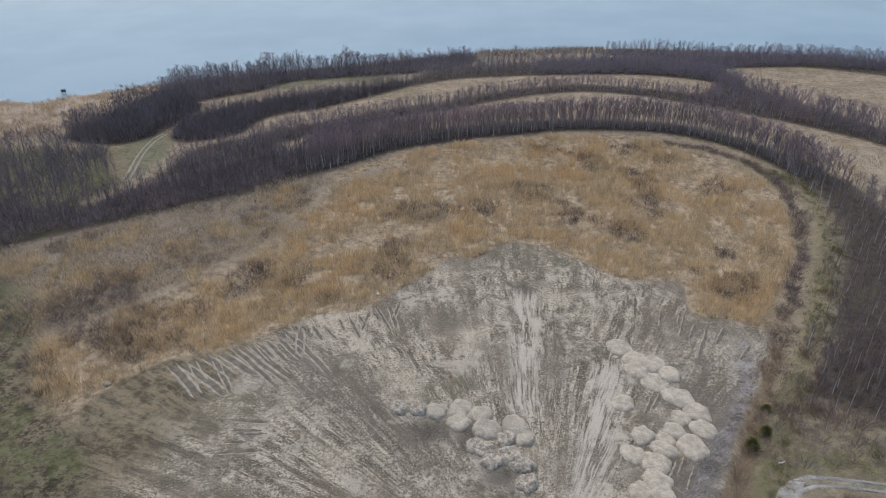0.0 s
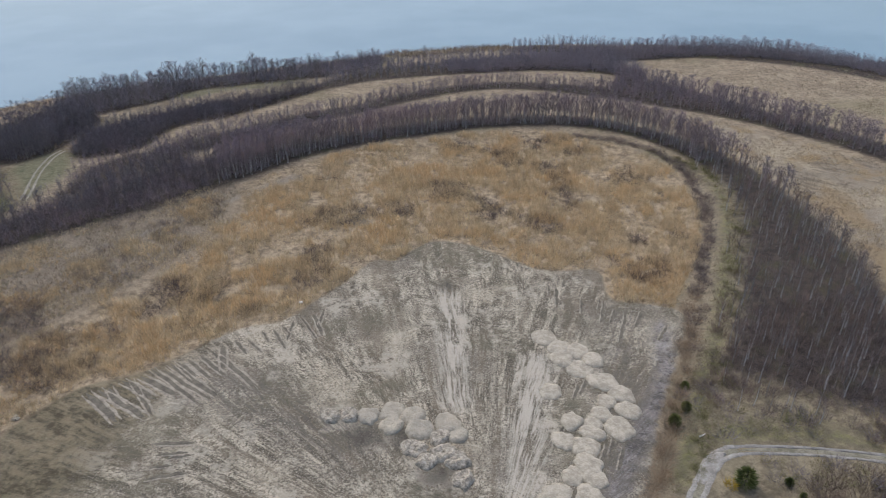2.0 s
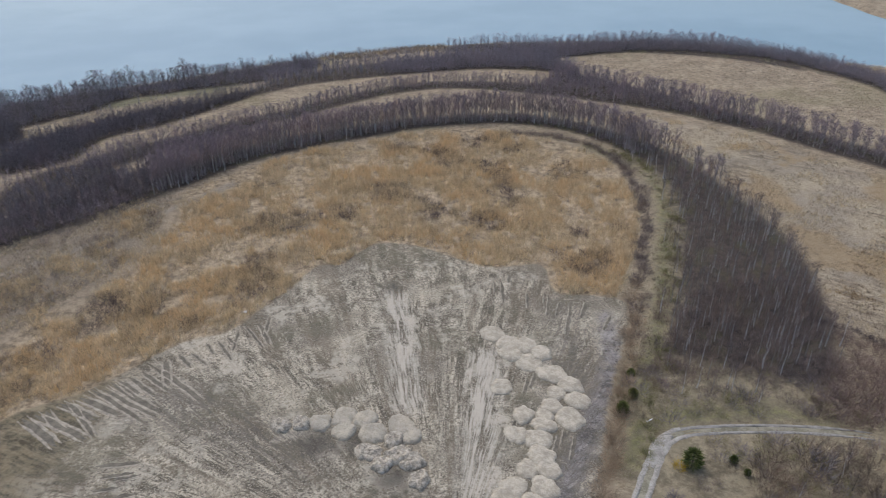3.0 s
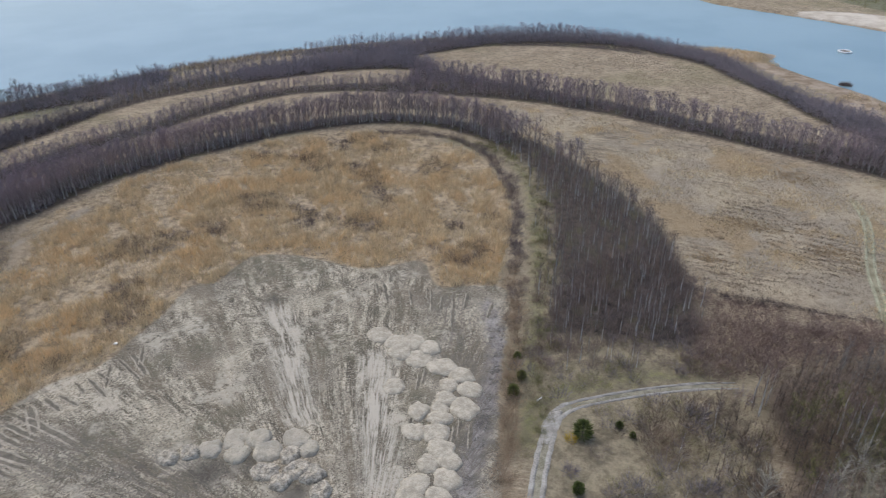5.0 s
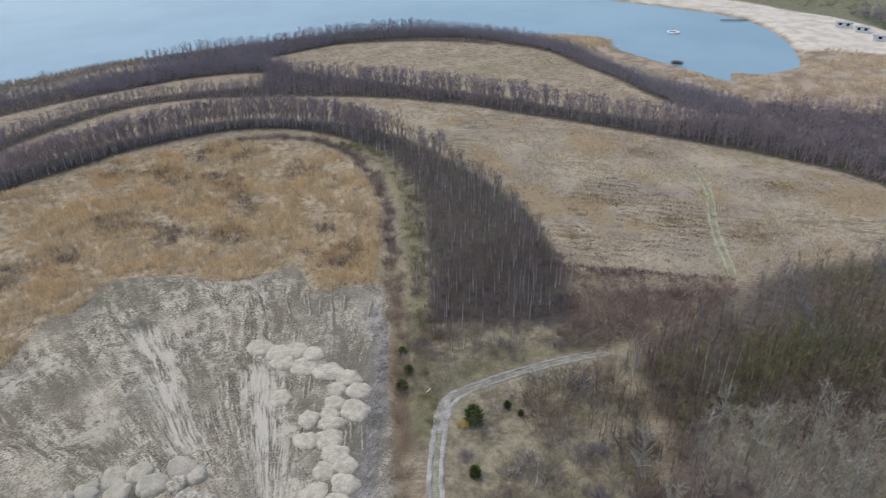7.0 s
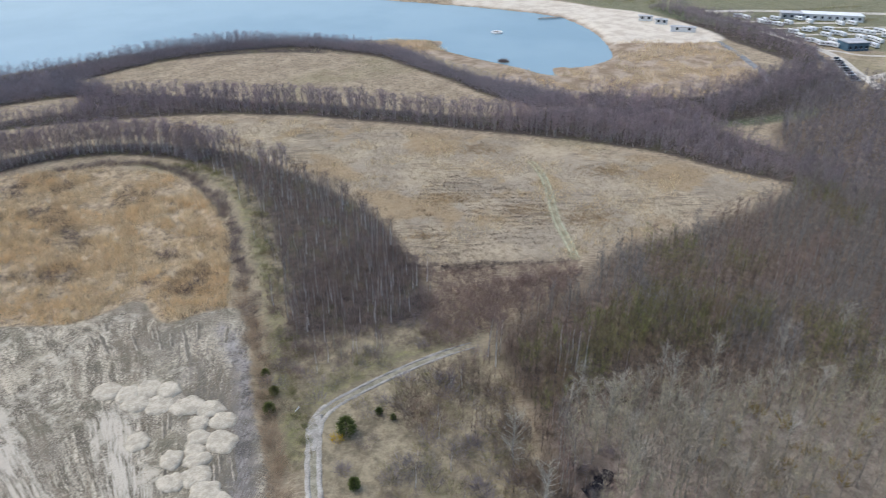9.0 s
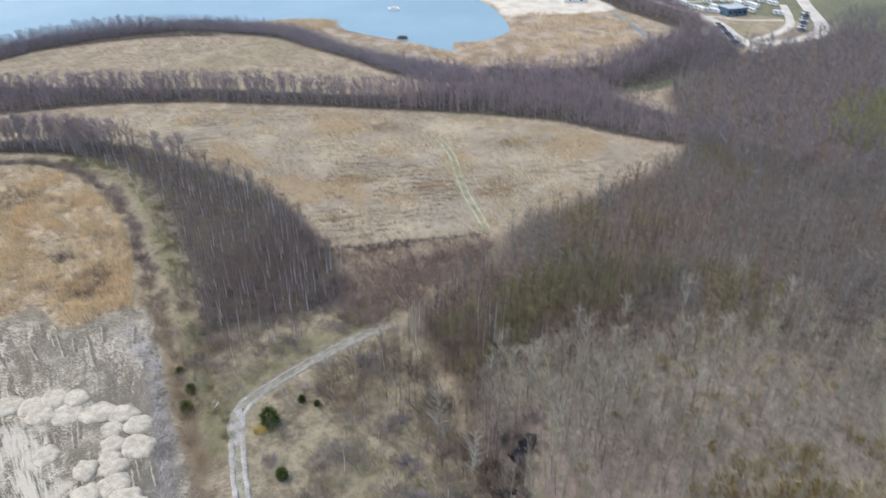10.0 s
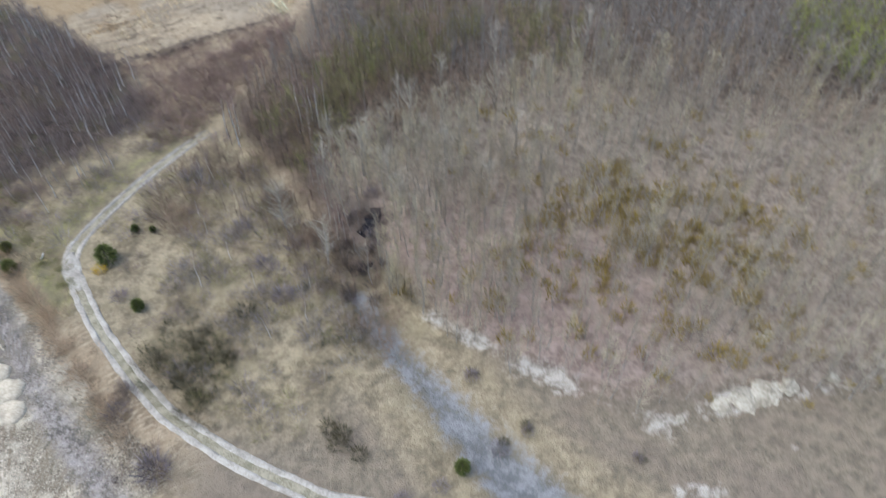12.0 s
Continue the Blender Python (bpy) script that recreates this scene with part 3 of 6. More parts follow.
BLUE_PANEL = mottled("blue_panels", (0.05, 0.1, 0.15), (0.1, 0.17, 0.23), 0.4, 0.4)
DARK_GLASS = mottled("dark_glass", (0.02, 0.025, 0.03), (0.04, 0.045, 0.05), 0.5, 0.1)
RUBBER = mottled("rubber", (0.02, 0.02, 0.02), (0.04, 0.04, 0.04), 3.0, 0.8)
WORN_WOOD = mottled("weathered_wood", (0.15, 0.13, 0.11), (0.3, 0.27, 0.23), 1.0)


# ---- mesh helpers ----
def tri_mesh(name, verts, faces, materials, index=None):
    """A mesh of triangles from arrays."""
    me = bpy.data.meshes.new(name)
    me.vertices.add(len(verts))
    me.vertices.foreach_set("co", np.ascontiguousarray(verts, np.float32).ravel())
    me.loops.add(3 * len(faces))
    me.loops.foreach_set("vertex_index", np.ascontiguousarray(faces, np.int32).ravel())
    me.polygons.add(len(faces))
    me.polygons.foreach_set("loop_start", np.arange(0, 3 * len(faces), 3, dtype=np.int32))
    if index is not None:
        me.polygons.foreach_set("material_index", np.ascontiguousarray(index, np.int32))
    for m in materials:
        me.materials.append(m)
    me.update(calc_edges=True)
    return me


def part(name, bm, material, parent, label=""):
    """One bmesh as one mesh object, under a thing or a part, or on its own."""
    me = bpy.data.meshes.new(name)
    bm.to_mesh(me)
    bm.free()
    me.materials.append(material)
    ob = new(name, me)
    ob.parent = parent
    return tagged(ob, label)


def shared(name, me, parent, label=""):
    ob = new(name, me)
    ob.parent = parent
    return tagged(ob, label)


def thing(name, place, turn, label, category, group="", kind="", size=1.0):
    ob = new(name)
    ob.empty_display_size = 0.3
    ob.matrix_world = pose(*place, 0, 0, turn) @ Matrix.Diagonal((size, size, size, 1))
    return tagged(ob, label, category, group, kind)


def box(bm, x0, y0, z0, x1, y1, z1, bevel=0.0):
    made = bmesh.ops.create_cube(bm, size=1, matrix=pose((x0 + x1) / 2, (y0 + y1) / 2, (z0 + z1) / 2) @ Matrix.Diagonal((x1 - x0, y1 - y0, z1 - z0, 1)))
    if bevel:
        edges = list({e for v in made["verts"] for e in v.link_edges})
        bmesh.ops.bevel(bm, geom=edges, offset=bevel, segments=2, affect="EDGES")


def ground_at(x, y):
    return float(height(np.array([x]), np.array([y]))[0])


# ---- ground: one sheet to the horizon, finest where the clay lies ----
def axis(marks, far):
    """Grid lines through (start, end, step) stretches, then ever wider out to far."""
    low, high = [], []
    core = np.concatenate([np.arange(a, b, s) for a, b, s in marks])
    step, at = marks[-1][2], marks[-1][1]
    while at < far:
        high.append(at)
        step = min(step * 1.04, 4.6) if at < 520 else step * 1.35
        at += step
    step, at = marks[0][2], marks[0][0]
    while at > -far:
        step = min(step * 1.06, 5.0) if at > -260 else step * 1.35
        at -= step
        low.append(at)
    return np.concatenate([low[::-1], core, high])


def build_ground():
    gx = axis([(-120, -68, 2.0), (-68, 66, 1.2), (66, 150, 2.4)], 4200)
    gy = axis([(-60, 58, 2.4), (58, 150, 1.2), (150, 240, 2.4)], 4200)
    x, y = np.meshgrid(gx, gy)
    x, y = x.ravel(), y.ravel()
    verts = np.stack([x, y, height(x, y)], 1)
    nx, ny = len(gx), len(gy)
    i = (np.arange(ny - 1)[:, None] * nx + np.arange(nx - 1)[None, :]).ravel()
    faces = np.concatenate([np.stack([i, i + 1, i + nx + 1], 1), np.stack([i, i + nx + 1, i + nx], 1)])
    me = tri_mesh("ground", verts, faces, [GROUND])
    me.polygons.foreach_set("use_smooth", np.ones(len(faces), bool))
    west = np.minimum(x + 40 - 0.35 * (y - 90), 30)
    zones = {
        "clay": area_distance(x, y, CLAY),
        "pushed": np.maximum(2.4 - line_distance(x, y, [(17, 124), (15.5, 104), (14, 92)]), 2.6 - line_distance(x, y, [(30, 100), (25, 84), (20, 68), (16, 58)])),
        "meadow": area_distance(x, y, MEADOW),
        "scraped": np.maximum(5 - line_distance(x, y, [(51, 112), (47, 98), (42, 84), (36, 70)]), 6 - line_distance(x, y, [(-34, 104), (-20, 96), (-6, 84)])),
        "rough": np.maximum(area_distance(x, y, ROUGH), area_distance(x, y, WEST_STAND)),
        "pinkish": 16 - np.hypot((x - 62) * 0.8, (y - 10) * 0.6),
        "slate": 1.5 - line_distance(x, y, SLATE),
        "weedy": -(west + 4),
        "reeds": area_distance(x, y, REEDS),
        "basin": area_distance(x, y, BASIN),
        "poplars": np.minimum(area_distance(x, y, POPLARS), (118 - x) * 0.6),
        "south": np.minimum(x - 16, 40 - y),
        "old_grass": area_distance(x, y, OLD_GRASS),
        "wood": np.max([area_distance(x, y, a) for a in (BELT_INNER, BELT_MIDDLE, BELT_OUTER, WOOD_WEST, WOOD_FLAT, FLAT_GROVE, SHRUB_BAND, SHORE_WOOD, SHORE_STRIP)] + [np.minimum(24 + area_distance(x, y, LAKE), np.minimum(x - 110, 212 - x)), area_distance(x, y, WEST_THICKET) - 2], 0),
        "pale_wood": area_distance(x, y, WOOD_EAST),
        "scrub": np.max([area_distance(x, y, SCRUB), 9 - line_distance(x, y, GULLY), 3.5 - line_distance(x, y, VERGE)], 0),
        "ride": 1.0 - line_distance(x, y, RIDE),
        "turf": np.max([1.3 - line_distance(x, y, VERGE), 0.8 - line_distance(x, y, FIELD_TRACK), 0.9 - 0.5 * line_distance(x, y, [(52, 79), (60, 79), (74, 76), (82, 73)])], 0),
        "lawn": np.max([area_distance(x, y, a) for a in (CLEARING, SHORE_GREEN, GREEN_GAP)] + [5 - np.hypot(x + 77, y - 86), np.minimum(x - 385, 30 - np.abs(y - 90) * 0.3), np.minimum(x - 386, y - 140)], 0),
        "flat": np.max([area_distance(x, y, FLAT), area_distance(x, y, WEST_FLAT), np.minimum(13 + area_distance(x, y, LAKE), np.minimum(x - 234, 246 - y))], 0),
        "dark_spots": np.max([r - np.hypot(x - a, y - b) for a, b, r in DARK_SPOTS], 0),
        "beach": area_distance(x, y, BEACH),
        "gully": 1.5 + 1.6 * ease((18 - y) / 18) - line_distance(x, y, GULLY),
        "chalk": 0.45 + 2.2 * (fbm(x / 5, y / 5, 31) - 0.42) * 2 - np.minimum(line_distance(x, y, CHALK) * 0.8 + 0.2 * ease((y + 16) / 6), 0.9 + line_distance(x, y, CHALK_LOW)),
        "bed": area_distance(x, y, LAKE) - 1.5,
    }
    for name, values in zones.items():
        layer = me.attributes.new(name, "FLOAT", "POINT")
        layer.data.foreach_set("value", np.clip(values, -14, 14).astype(np.float32))
    return tagged(new("ground", me), "rolling ground of dry grass, reed litter, raw clay and shade-darkened leaf litter", "ground", "", "structure")


build_ground()

bm = bmesh.new()
bmesh.ops.create_grid(bm, x_segments=40, y_segments=40, size=4100, matrix=pose(0, 0, WATER_LEVEL))
tagged(part("water", bm, WATER, None), "calm grey-blue lake with faint ripples", "lake", "", "structure")


# ---- roads and tracks ----
def ribbon(name, line, offsets, material, label, lift=0.05, kind="structure", parent=None, wobble=0.0, taper=0.0):
    """A strip along a plan line. offsets: (sideways, up) across it."""
    line = np.array(line, float)
    way = np.gradient(line, axis=0)
    way /= np.linalg.norm(way, axis=1)[:, None]
    side = np.stack([way[:, 1], -way[:, 0]], 1)
    n, k = len(line), len(offsets)
    middle = np.mean([o for o, up in offsets])
    run = np.linspace(0, 1, n)
    shrink = np.clip(np.minimum(run + (0.5 if name == "wheel_rut" else 0), 1 - run) / taper, 0.05, 1) ** 0.6 if taper else np.ones(n)
    verts = []
    for j, (o, up) in enumerate(offsets):
        wave = wobble * (value_noise(np.arange(n) * 0.7, np.full(n, j * 7.3), 5) - 0.5)
        p = line + side * (middle + (o - middle) * shrink + wave)[:, None]
        verts.append(np.column_stack([p, height(p[:, 0], p[:, 1]) + lift + up]))
    verts = np.stack(verts, 1).reshape(-1, 3)
    i = (np.arange(n - 1)[:, None] * k + np.arange(k - 1)[None, :]).ravel()
    faces = np.concatenate([np.stack([i, i + 1, i + k + 1], 1), np.stack([i, i + k + 1, i + k], 1)])
    ob = new(name, tri_mesh(name, verts, faces, [material]))
    ob.parent = parent
    return tagged(ob, label, "" if parent else "road", "", "" if parent else kind)


def rutted_track(name, line, gauge, width, material, label, centre=None, taper=0.12):
    """Two worn wheel ruts, each a strip of its own, and a crown between them."""
    owner = thing(name, (0, 0, 0), 0, label, "road", "", "structure")
    for s in (-1, 1):
        ribbon("wheel_rut", line, [(s * gauge - width, -0.06), (s * gauge - width * 0.8, 0), (s * gauge, -0.02), (s * gauge + width * 0.8, 0), (s * gauge + width, -0.06)],
               material, "", 0.06, parent=owner, wobble=0.22, taper=taper)
    if centre:
        ribbon("road_crown", line, [(-gauge + 0.2, -0.04), (0, 0.03), (gauge - 0.2, -0.04)], centre, "trodden crown between the ruts", 0.03, parent=owner, taper=taper)
    return owner


CROWN = mottled("worn_crown", (0.17, 0.157, 0.108), (0.33, 0.302, 0.225), 0.6)
bend = int(np.argmax(ROAD[:, 0] > 57))
rutted_track("road", ROAD[:bend + 1], 0.9, 0.42, GRAVEL, "pale gravel track with two ruts bending past the clay field", CROWN, 0)
rutted_track("lane", ROAD[bend:], 0.78, 0.3, mottled("grey_grit", (0.19, 0.18, 0.16), (0.34, 0.32, 0.29), 0.7), "narrow grey rutted lane fading into brown scrub", CROWN, 0.3)
ribbon("passing_place", [p for p in ROAD if 69 < p[1] < 74.8 and p[0] < 56], [(-1.5, -0.08), (-1.2, 0), (0, 0.02), (1.1, 0), (1.4, -0.08)], GRAVEL, "widened pale gravel bend of the track", 0.07, wobble=0.3, taper=0.4)
rutted_track("west_track", WEST_TRACK, 0.8, 0.3, SANDY_RUT, "two pale sandy ruts over a green clearing")
rutted_track("field_track", FIELD_TRACK, 0.8, 0.32, mottled("flattened_grass", (0.27, 0.264, 0.175), (0.42, 0.4, 0.28), 0.4), "two faint greenish ruts across the dry meadow", mottled("green_crown", (0.19, 0.174, 0.108), (0.33, 0.292, 0.195), 0.4))


# ---- bare trees and shrubs ----
def slivers(base, tip, width, rng):
    """A thin triangle from each base to each tip."""
    way = tip - base
    side = np.cross(way, rng.normal(size=way.shape))
    side /= np.linalg.norm(side, axis=1)[:, None] + 1e-9
    n = len(base)
    verts = np.stack([base - side * width[:, None] / 2, base + side * width[:, None] / 2, tip], 1).reshape(-1, 3)
    return verts, np.arange(3 * n).reshape(n, 3)


def stem(points, radii, sides):
    """A tapered tube through the points."""
    points = np.array(points, float)
    a = np.arange(sides) / sides * 2 * np.pi
    ring = np.stack([np.cos(a), np.sin(a), 0 * a], 1)
    verts = (points[:, None, :] + ring[None] * np.array(radii)[:, None, None]).reshape(-1, 3)
    faces = []
    for k in range(len(points) - 1):
        for s in range(sides):
            p, q = k * sides + s, k * sides + (s + 1) % sides
            faces += [(p, q, q + sides), (p, q + sides, p + sides)]
    return verts, np.array(faces)


def joined(pieces):
    verts, faces, at = [], [], 0
    for v, f in pieces:
        verts.append(v)
        faces.append(f + at)
        at += len(v)
    return np.concatenate(verts), np.concatenate(faces)


def bare_tree(rng, tall, wide, crown_from, limbs, twigs, thick, twig_width, sides=5, rise=0.8, reach=0.16, lift=0.3, spread=0.6):
    """Trunk and crown of a leafless tree of that height, as arrays."""
    lean = rng.normal(size=2) * 0.03 * tall
    levels = np.array([0, 0.35, 0.7, 1.0]) if sides > 3 else np.array([0, 0.6, 1.0])
    bend = rng.normal(size=(len(levels), 2)) * 0.012 * tall * (levels[:, None] > 0)
    spine = np.column_stack([levels[:, None] * lean + bend, levels * tall])
    spine[:, 2] *= 0.88
    spine[0, 2] = -0.3
    trunk = stem(spine, thick * (1.04 - levels) ** 0.8, sides)

    def axis_at(t):
        return np.column_stack([np.interp(t, levels, spine[:, 0]), np.interp(t, levels, spine[:, 1]), t * tall])

    t = crown_from + (0.93 - crown_from) * (np.arange(limbs) + rng.random(limbs)) / limbs
    a = rng.random(limbs) * 2 * np.pi
    level = (t - crown_from) / (1.0 - crown_from)
    out = wide * np.minimum(0.55 + 1.6 * level, 1.2 * (1.05 - level) ** 0.5) * (0.65 + 0.5 * rng.random(limbs))
    base = axis_at(t)
    tip = base + np.column_stack([np.cos(a) * out, np.sin(a) * out, out * rise * (0.7 + 0.6 * rng.random(limbs))])
    tip[:, 2] = np.minimum(tip[:, 2], tall * (0.9 + 0.08 * rng.random(limbs)))
    pieces = [slivers(base, tip, np.full(limbs, thick * 0.55), rng)]
    # twigs grow from the limbs and from the leader
    pick = rng.integers(0, limbs, twigs)
    along = 0.25 + 0.75 * rng.random(twigs)
    start = base[pick] + (tip[pick] - base[pick]) * along[:, None]
    lead = rng.random(twigs) < 0.28
    start[lead] = axis_at(crown_from + (0.97 - crown_from) * rng.random(lead.sum()))
    way = (tip[pick] - base[pick]) / np.linalg.norm(tip[pick] - base[pick], axis=1)[:, None]
    way = way * 0.6 + rng.normal(size=(twigs, 3)) * spread + np.array([0, 0, lift])
    way /= np.linalg.norm(way, axis=1)[:, None]
    long = reach * tall * (0.5 + 0.8 * rng.random(twigs)) * (1.25 - 0.75 * start[:, 2] / tall)
    pieces.append(slivers(start, start + way * long[:, None], twig_width * (0.6 + 0.8 * rng.random(twigs)), rng))
    return trunk, joined(pieces)


def bush(rng, tall, wide, twigs, width):
    """A many-stemmed bush of fine shoots."""
    a, r = rng.random(twigs) * 2 * np.pi, np.sqrt(rng.random(twigs))
    base = np.column_stack([np.cos(a) * r * wide * 0.5, np.sin(a) * r * wide * 0.5, rng.random(twigs) ** 1.5 * tall * 0.6 - 0.1])
    way = np.column_stack([np.cos(a) * r * wide * 0.5, np.sin(a) * r * wide * 0.5, tall * (0.35 + 0.4 * rng.random(twigs))]) + rng.normal(size=(twigs, 3)) * 0.14 * tall
    return slivers(base, base + way * 0.8, width * (0.6 + 0.8 * rng.random(twigs)), rng)


def tuft(rng, tall, spread, blades, width):
    base = np.column_stack([rng.normal(size=(blades, 2)) * spread, np.full(blades, -0.15)])
    tip = base + np.column_stack([rng.normal(size=(blades, 2)) * tall * 0.28, tall * (0.7 + 0.45 * rng.random(blades))])
    return slivers(base, tip, width * (0.7 + 0.6 * rng.random(blades)), rng)


def scatter(rng, area, spacing, keep_out=(), margin=0.0, limits=None):
    """Jittered points over a plan area."""
    low, high = area.min(0), area.max(0)
    if limits is not None:
        low, high = np.maximum(low, limits[:2]), np.minimum(high, limits[2:])
    gx, gy = np.meshgrid(np.arange(low[0], high[0], spacing), np.arange(low[1], high[1], spacing))
    p = np.stack([gx.ravel(), gy.ravel()], 1) + rng.uniform(-0.48, 0.48, (gx.size, 2)) * spacing
    keep = area_distance(p[:, 0], p[:, 1], area) > margin
    p = p[keep]
    for other, gap in keep_out:
        p = p[area_distance(p[:, 0], p[:, 1], other) < -gap] if len(p) else p
    return p


def planted(name, rng, places, templates, sizes, materials, label, category):
    """One object of many plants. templates: lists of (verts, faces) per material slot."""
    allv, allf, alli, at = [], [], [], 0
    ground = height(places[:, 0], places[:, 1])
    which = rng.integers(0, len(templates), len(places))
    turn = rng.random(len(places)) * 2 * np.pi
    for k, slots in enumerate(templates):
        chosen = np.where(which == k)[0]
        if not len(chosen):
            continue
        c, s, z = np.cos(turn[chosen]), np.sin(turn[chosen]), sizes[chosen]
        for slot, (v, f) in enumerate(slots):
            x = (v[None, :, 0] * c[:, None] - v[None, :, 1] * s[:, None]) * z[:, None] + places[chosen, 0][:, None]
            y = (v[None, :, 0] * s[:, None] + v[None, :, 1] * c[:, None]) * z[:, None] + places[chosen, 1][:, None]
            h = v[None, :, 2] * z[:, None] + ground[chosen][:, None]
            allv.append(np.stack([x, y, h], 2).reshape(-1, 3))
            allf.append((f[None] + (np.arange(len(chosen)) * len(v))[:, None, None]).reshape(-1, 3) + at)
            alli.append(np.full(len(chosen) * len(f), slot))
            at += len(chosen) * len(v)
    me = tri_mesh(name, np.concatenate(allv), np.concatenate(allf), materials, np.concatenate(alli))
    return tagged(new(name, me), label, category, "", "stuff")


rng = np.random.default_rng(7)
BIRCH_FORMS = [bare_tree(rng, 9.6, 1.8, 0.25, 18, 205, 0.1, 0.068, 4, 1.6, 0.15, 0.8, 0.42) for _ in range(6)]
LEG_FORMS = [bare_tree(rng, 9.4, 1.8, 0.36, 18, 180, 0.105, 0.045, 4, 1.6, 0.15, 0.7, 0.42) for _ in range(6)]
SAPLING_FORMS = [bare_tree(np.random.default_rng(70 + k), 9.4, 1.8, 0.42, 16, 135, 0.13, 0.045, 4, 1.6, 0.15, 0.7, 0.42) for k in range(6)]
DISTANT_FORMS = [bare_tree(rng, 8.3, 2.2, 0.06, 14, 84, 0.1, 0.12, 3, 1.3, 0.16, 0.6, 0.45) for _ in range(6)]
FRONT_FORMS = [bare_tree(rng, 9.6, 1.25, 0.42, 16, 150, 0.12, 0.055, 5, 1.8, 0.15, 0.8, 0.38) for _ in range(6)]
FAR_BIRCH = [bare_tree(rng, 9.2, 2.1, 0.22, 14, 136, 0.12, 0.12, 3, 1.4, 0.15, 0.7, 0.45) for _ in range(6)]
ALDER_FORMS = [bare_tree(rng, 8.3, 1.9, 0.08, 14, 120, 0.1, 0.07, 3, 1.4, 0.16, 0.7, 0.4) for _ in range(6)]
POPLAR_FORMS = [bare_tree(rng, 11.0, 2.0, 0.12, 22, 165, 0.085, 0.05, 4, 1.5, 0.15, 0.5, 0.5) for _ in range(6)]
BUSH_FORMS = [bush(rng, 2.2, 2.4, 90, 0.05) for _ in range(5)]
REED_FORMS = [tuft(rng, 2.0, 0.3, 9, 0.1) for _ in range(8)]
GRASS_FORMS = [tuft(rng, 0.55, 0.25, 7, 0.09) for _ in range(6)]


def wood(name, places, forms, sizes, bark, twig, label):
    return planted(name, rng, places, forms, sizes, [bark, twig], label, "trees")


def single_tree(name, forms, bark, twig, places, label, category, group, low, high):
    """Trees as things of their own that share a few forms."""
    meshes = [(tri_mesh("trunk", *t, [bark]), tri_mesh("crown", *c, [twig])) for t, c in forms]
    for i, (x, y) in enumerate(places):
        owner = thing(name, (x, y, ground_at(x, y)), rng.random() * 360, label, category, group, "", low + (high - low) * rng.random())
        trunk, crown = meshes[i % len(meshes)]
        shared("trunk", trunk, owner)
        shared("crown", crown, owner)


WINDOW = (-330, -110, 470, 330)
# the inner birch belt: the trees at its foot stand one by one, those behind are joined
inner = scatter(rng, BELT_INNER, 1.36, [(CLEARING, 0)], 0.4)
inner = inner[((inner[:, 1] > 183) & (inner[:, 0] > -45)) | (rng.random(len(inner)) < 0.66)]
inner = inner[(inner[:, 0] > -40) | (rng.random(len(inner)) < 0.5)]
leg = (inner[:, 0] > 58) & (inner[:, 1] < 185)
outer = line_distance(inner[:, 0], inner[:, 1], LEG_OUTER)
thin = 0.85 + 0.3 * ease((inner[:, 1] - 82) / 26) + 0.4 * ease((12 - outer) / 8)
gaps = area_distance(inner[:, 0], inner[:, 1], BELT_INNER) + 7 * (fbm(inner[:, 0] / 6, inner[:, 1] / 6, 15) - 0.45) * ease((outer - 3) / 7)
inner = inner[~leg | ((rng.random(len(inner)) < 0.4 * thin) & (gaps > 0.4))]
east_leg = inner[:, 0] > -40
front = (area_distance(inner[:, 0], inner[:, 1], BELT_INNER) < 3.2) & (line_distance(inner[:, 0], inner[:, 1], BELT_INNER[16:76]) < 3.4) & east_leg
front_places = inner[front][:300]
rest = np.ones(len(inner), bool)
rest[np.where(front)[0][:300]] = False
front_leg = (front_places[:, 0] > 58) & (front_places[:, 1] < 185)
for where, twig in ((front_leg, LEG_TWIG), (~front_leg, BIRCH_TWIG)):
    stand = front_places[where]
    stand = stand + rng.normal(size=stand.shape) * (1.6 if twig is LEG_TWIG else 0.5)
    for i, bark in enumerate((WHITE_BARK, BIRCH_BARK, GREY_BARK)):
        single_tree("birch", FRONT_FORMS, bark, twig, stand[i::3], ("slender leafless birch with a white trunk at the belt's edge", "slender leafless birch with a dull pale trunk at the belt's edge", "slender leafless grey-barked tree at the belt's edge")[i], "tree", "birches along the inner belt", *((0.5, 0.85) if twig is LEG_TWIG else (0.6, 1.0)))
near = (inner[:, 0] > 58) & (inner[:, 1] < 150 + 65 * rng.random(len(inner)))
mid = inner[rest & near]
mid = mid + rng.normal(size=mid.shape) * (0.6 + 1.6 * ease((104 - mid[:, 1:]) / 20))
pale = rng.random(len(mid)) < 0.36 + 0.2 * ease((112 - mid[:, 1]) / 20)
tall = 0.54 + 0.12 * ease((14 - line_distance(mid[:, 0], mid[:, 1], LEG_OUTER)) / 10) + 0.24 * rng.random(len(mid))
wood("birch_leg", mid[pale], SAPLING_FORMS, tall[pale], WHITE_BARK, LEG_TWIG, "open stand of leafless white-stemmed birches beside the track")
saplings, low = mid[~pale], tall[~pale] * (0.75 + 0.25 * rng.random((~pale).sum()))
ruddy = fbm(saplings[:, 0] / 9, saplings[:, 1] / 9, 131) + 0.2 * rng.random(len(saplings)) > 0.46
wood("brown_leg", saplings[~ruddy], LEG_FORMS + ALDER_FORMS[:2], low[~ruddy], GREY_BARK, LEG_TWIG, "leafless brown saplings standing among the birches")
wood("ruddy_leg", saplings[ruddy], SAPLING_FORMS, low[ruddy], GREY_BARK, RED_TWIG, "leafless reddish saplings standing among the birches")
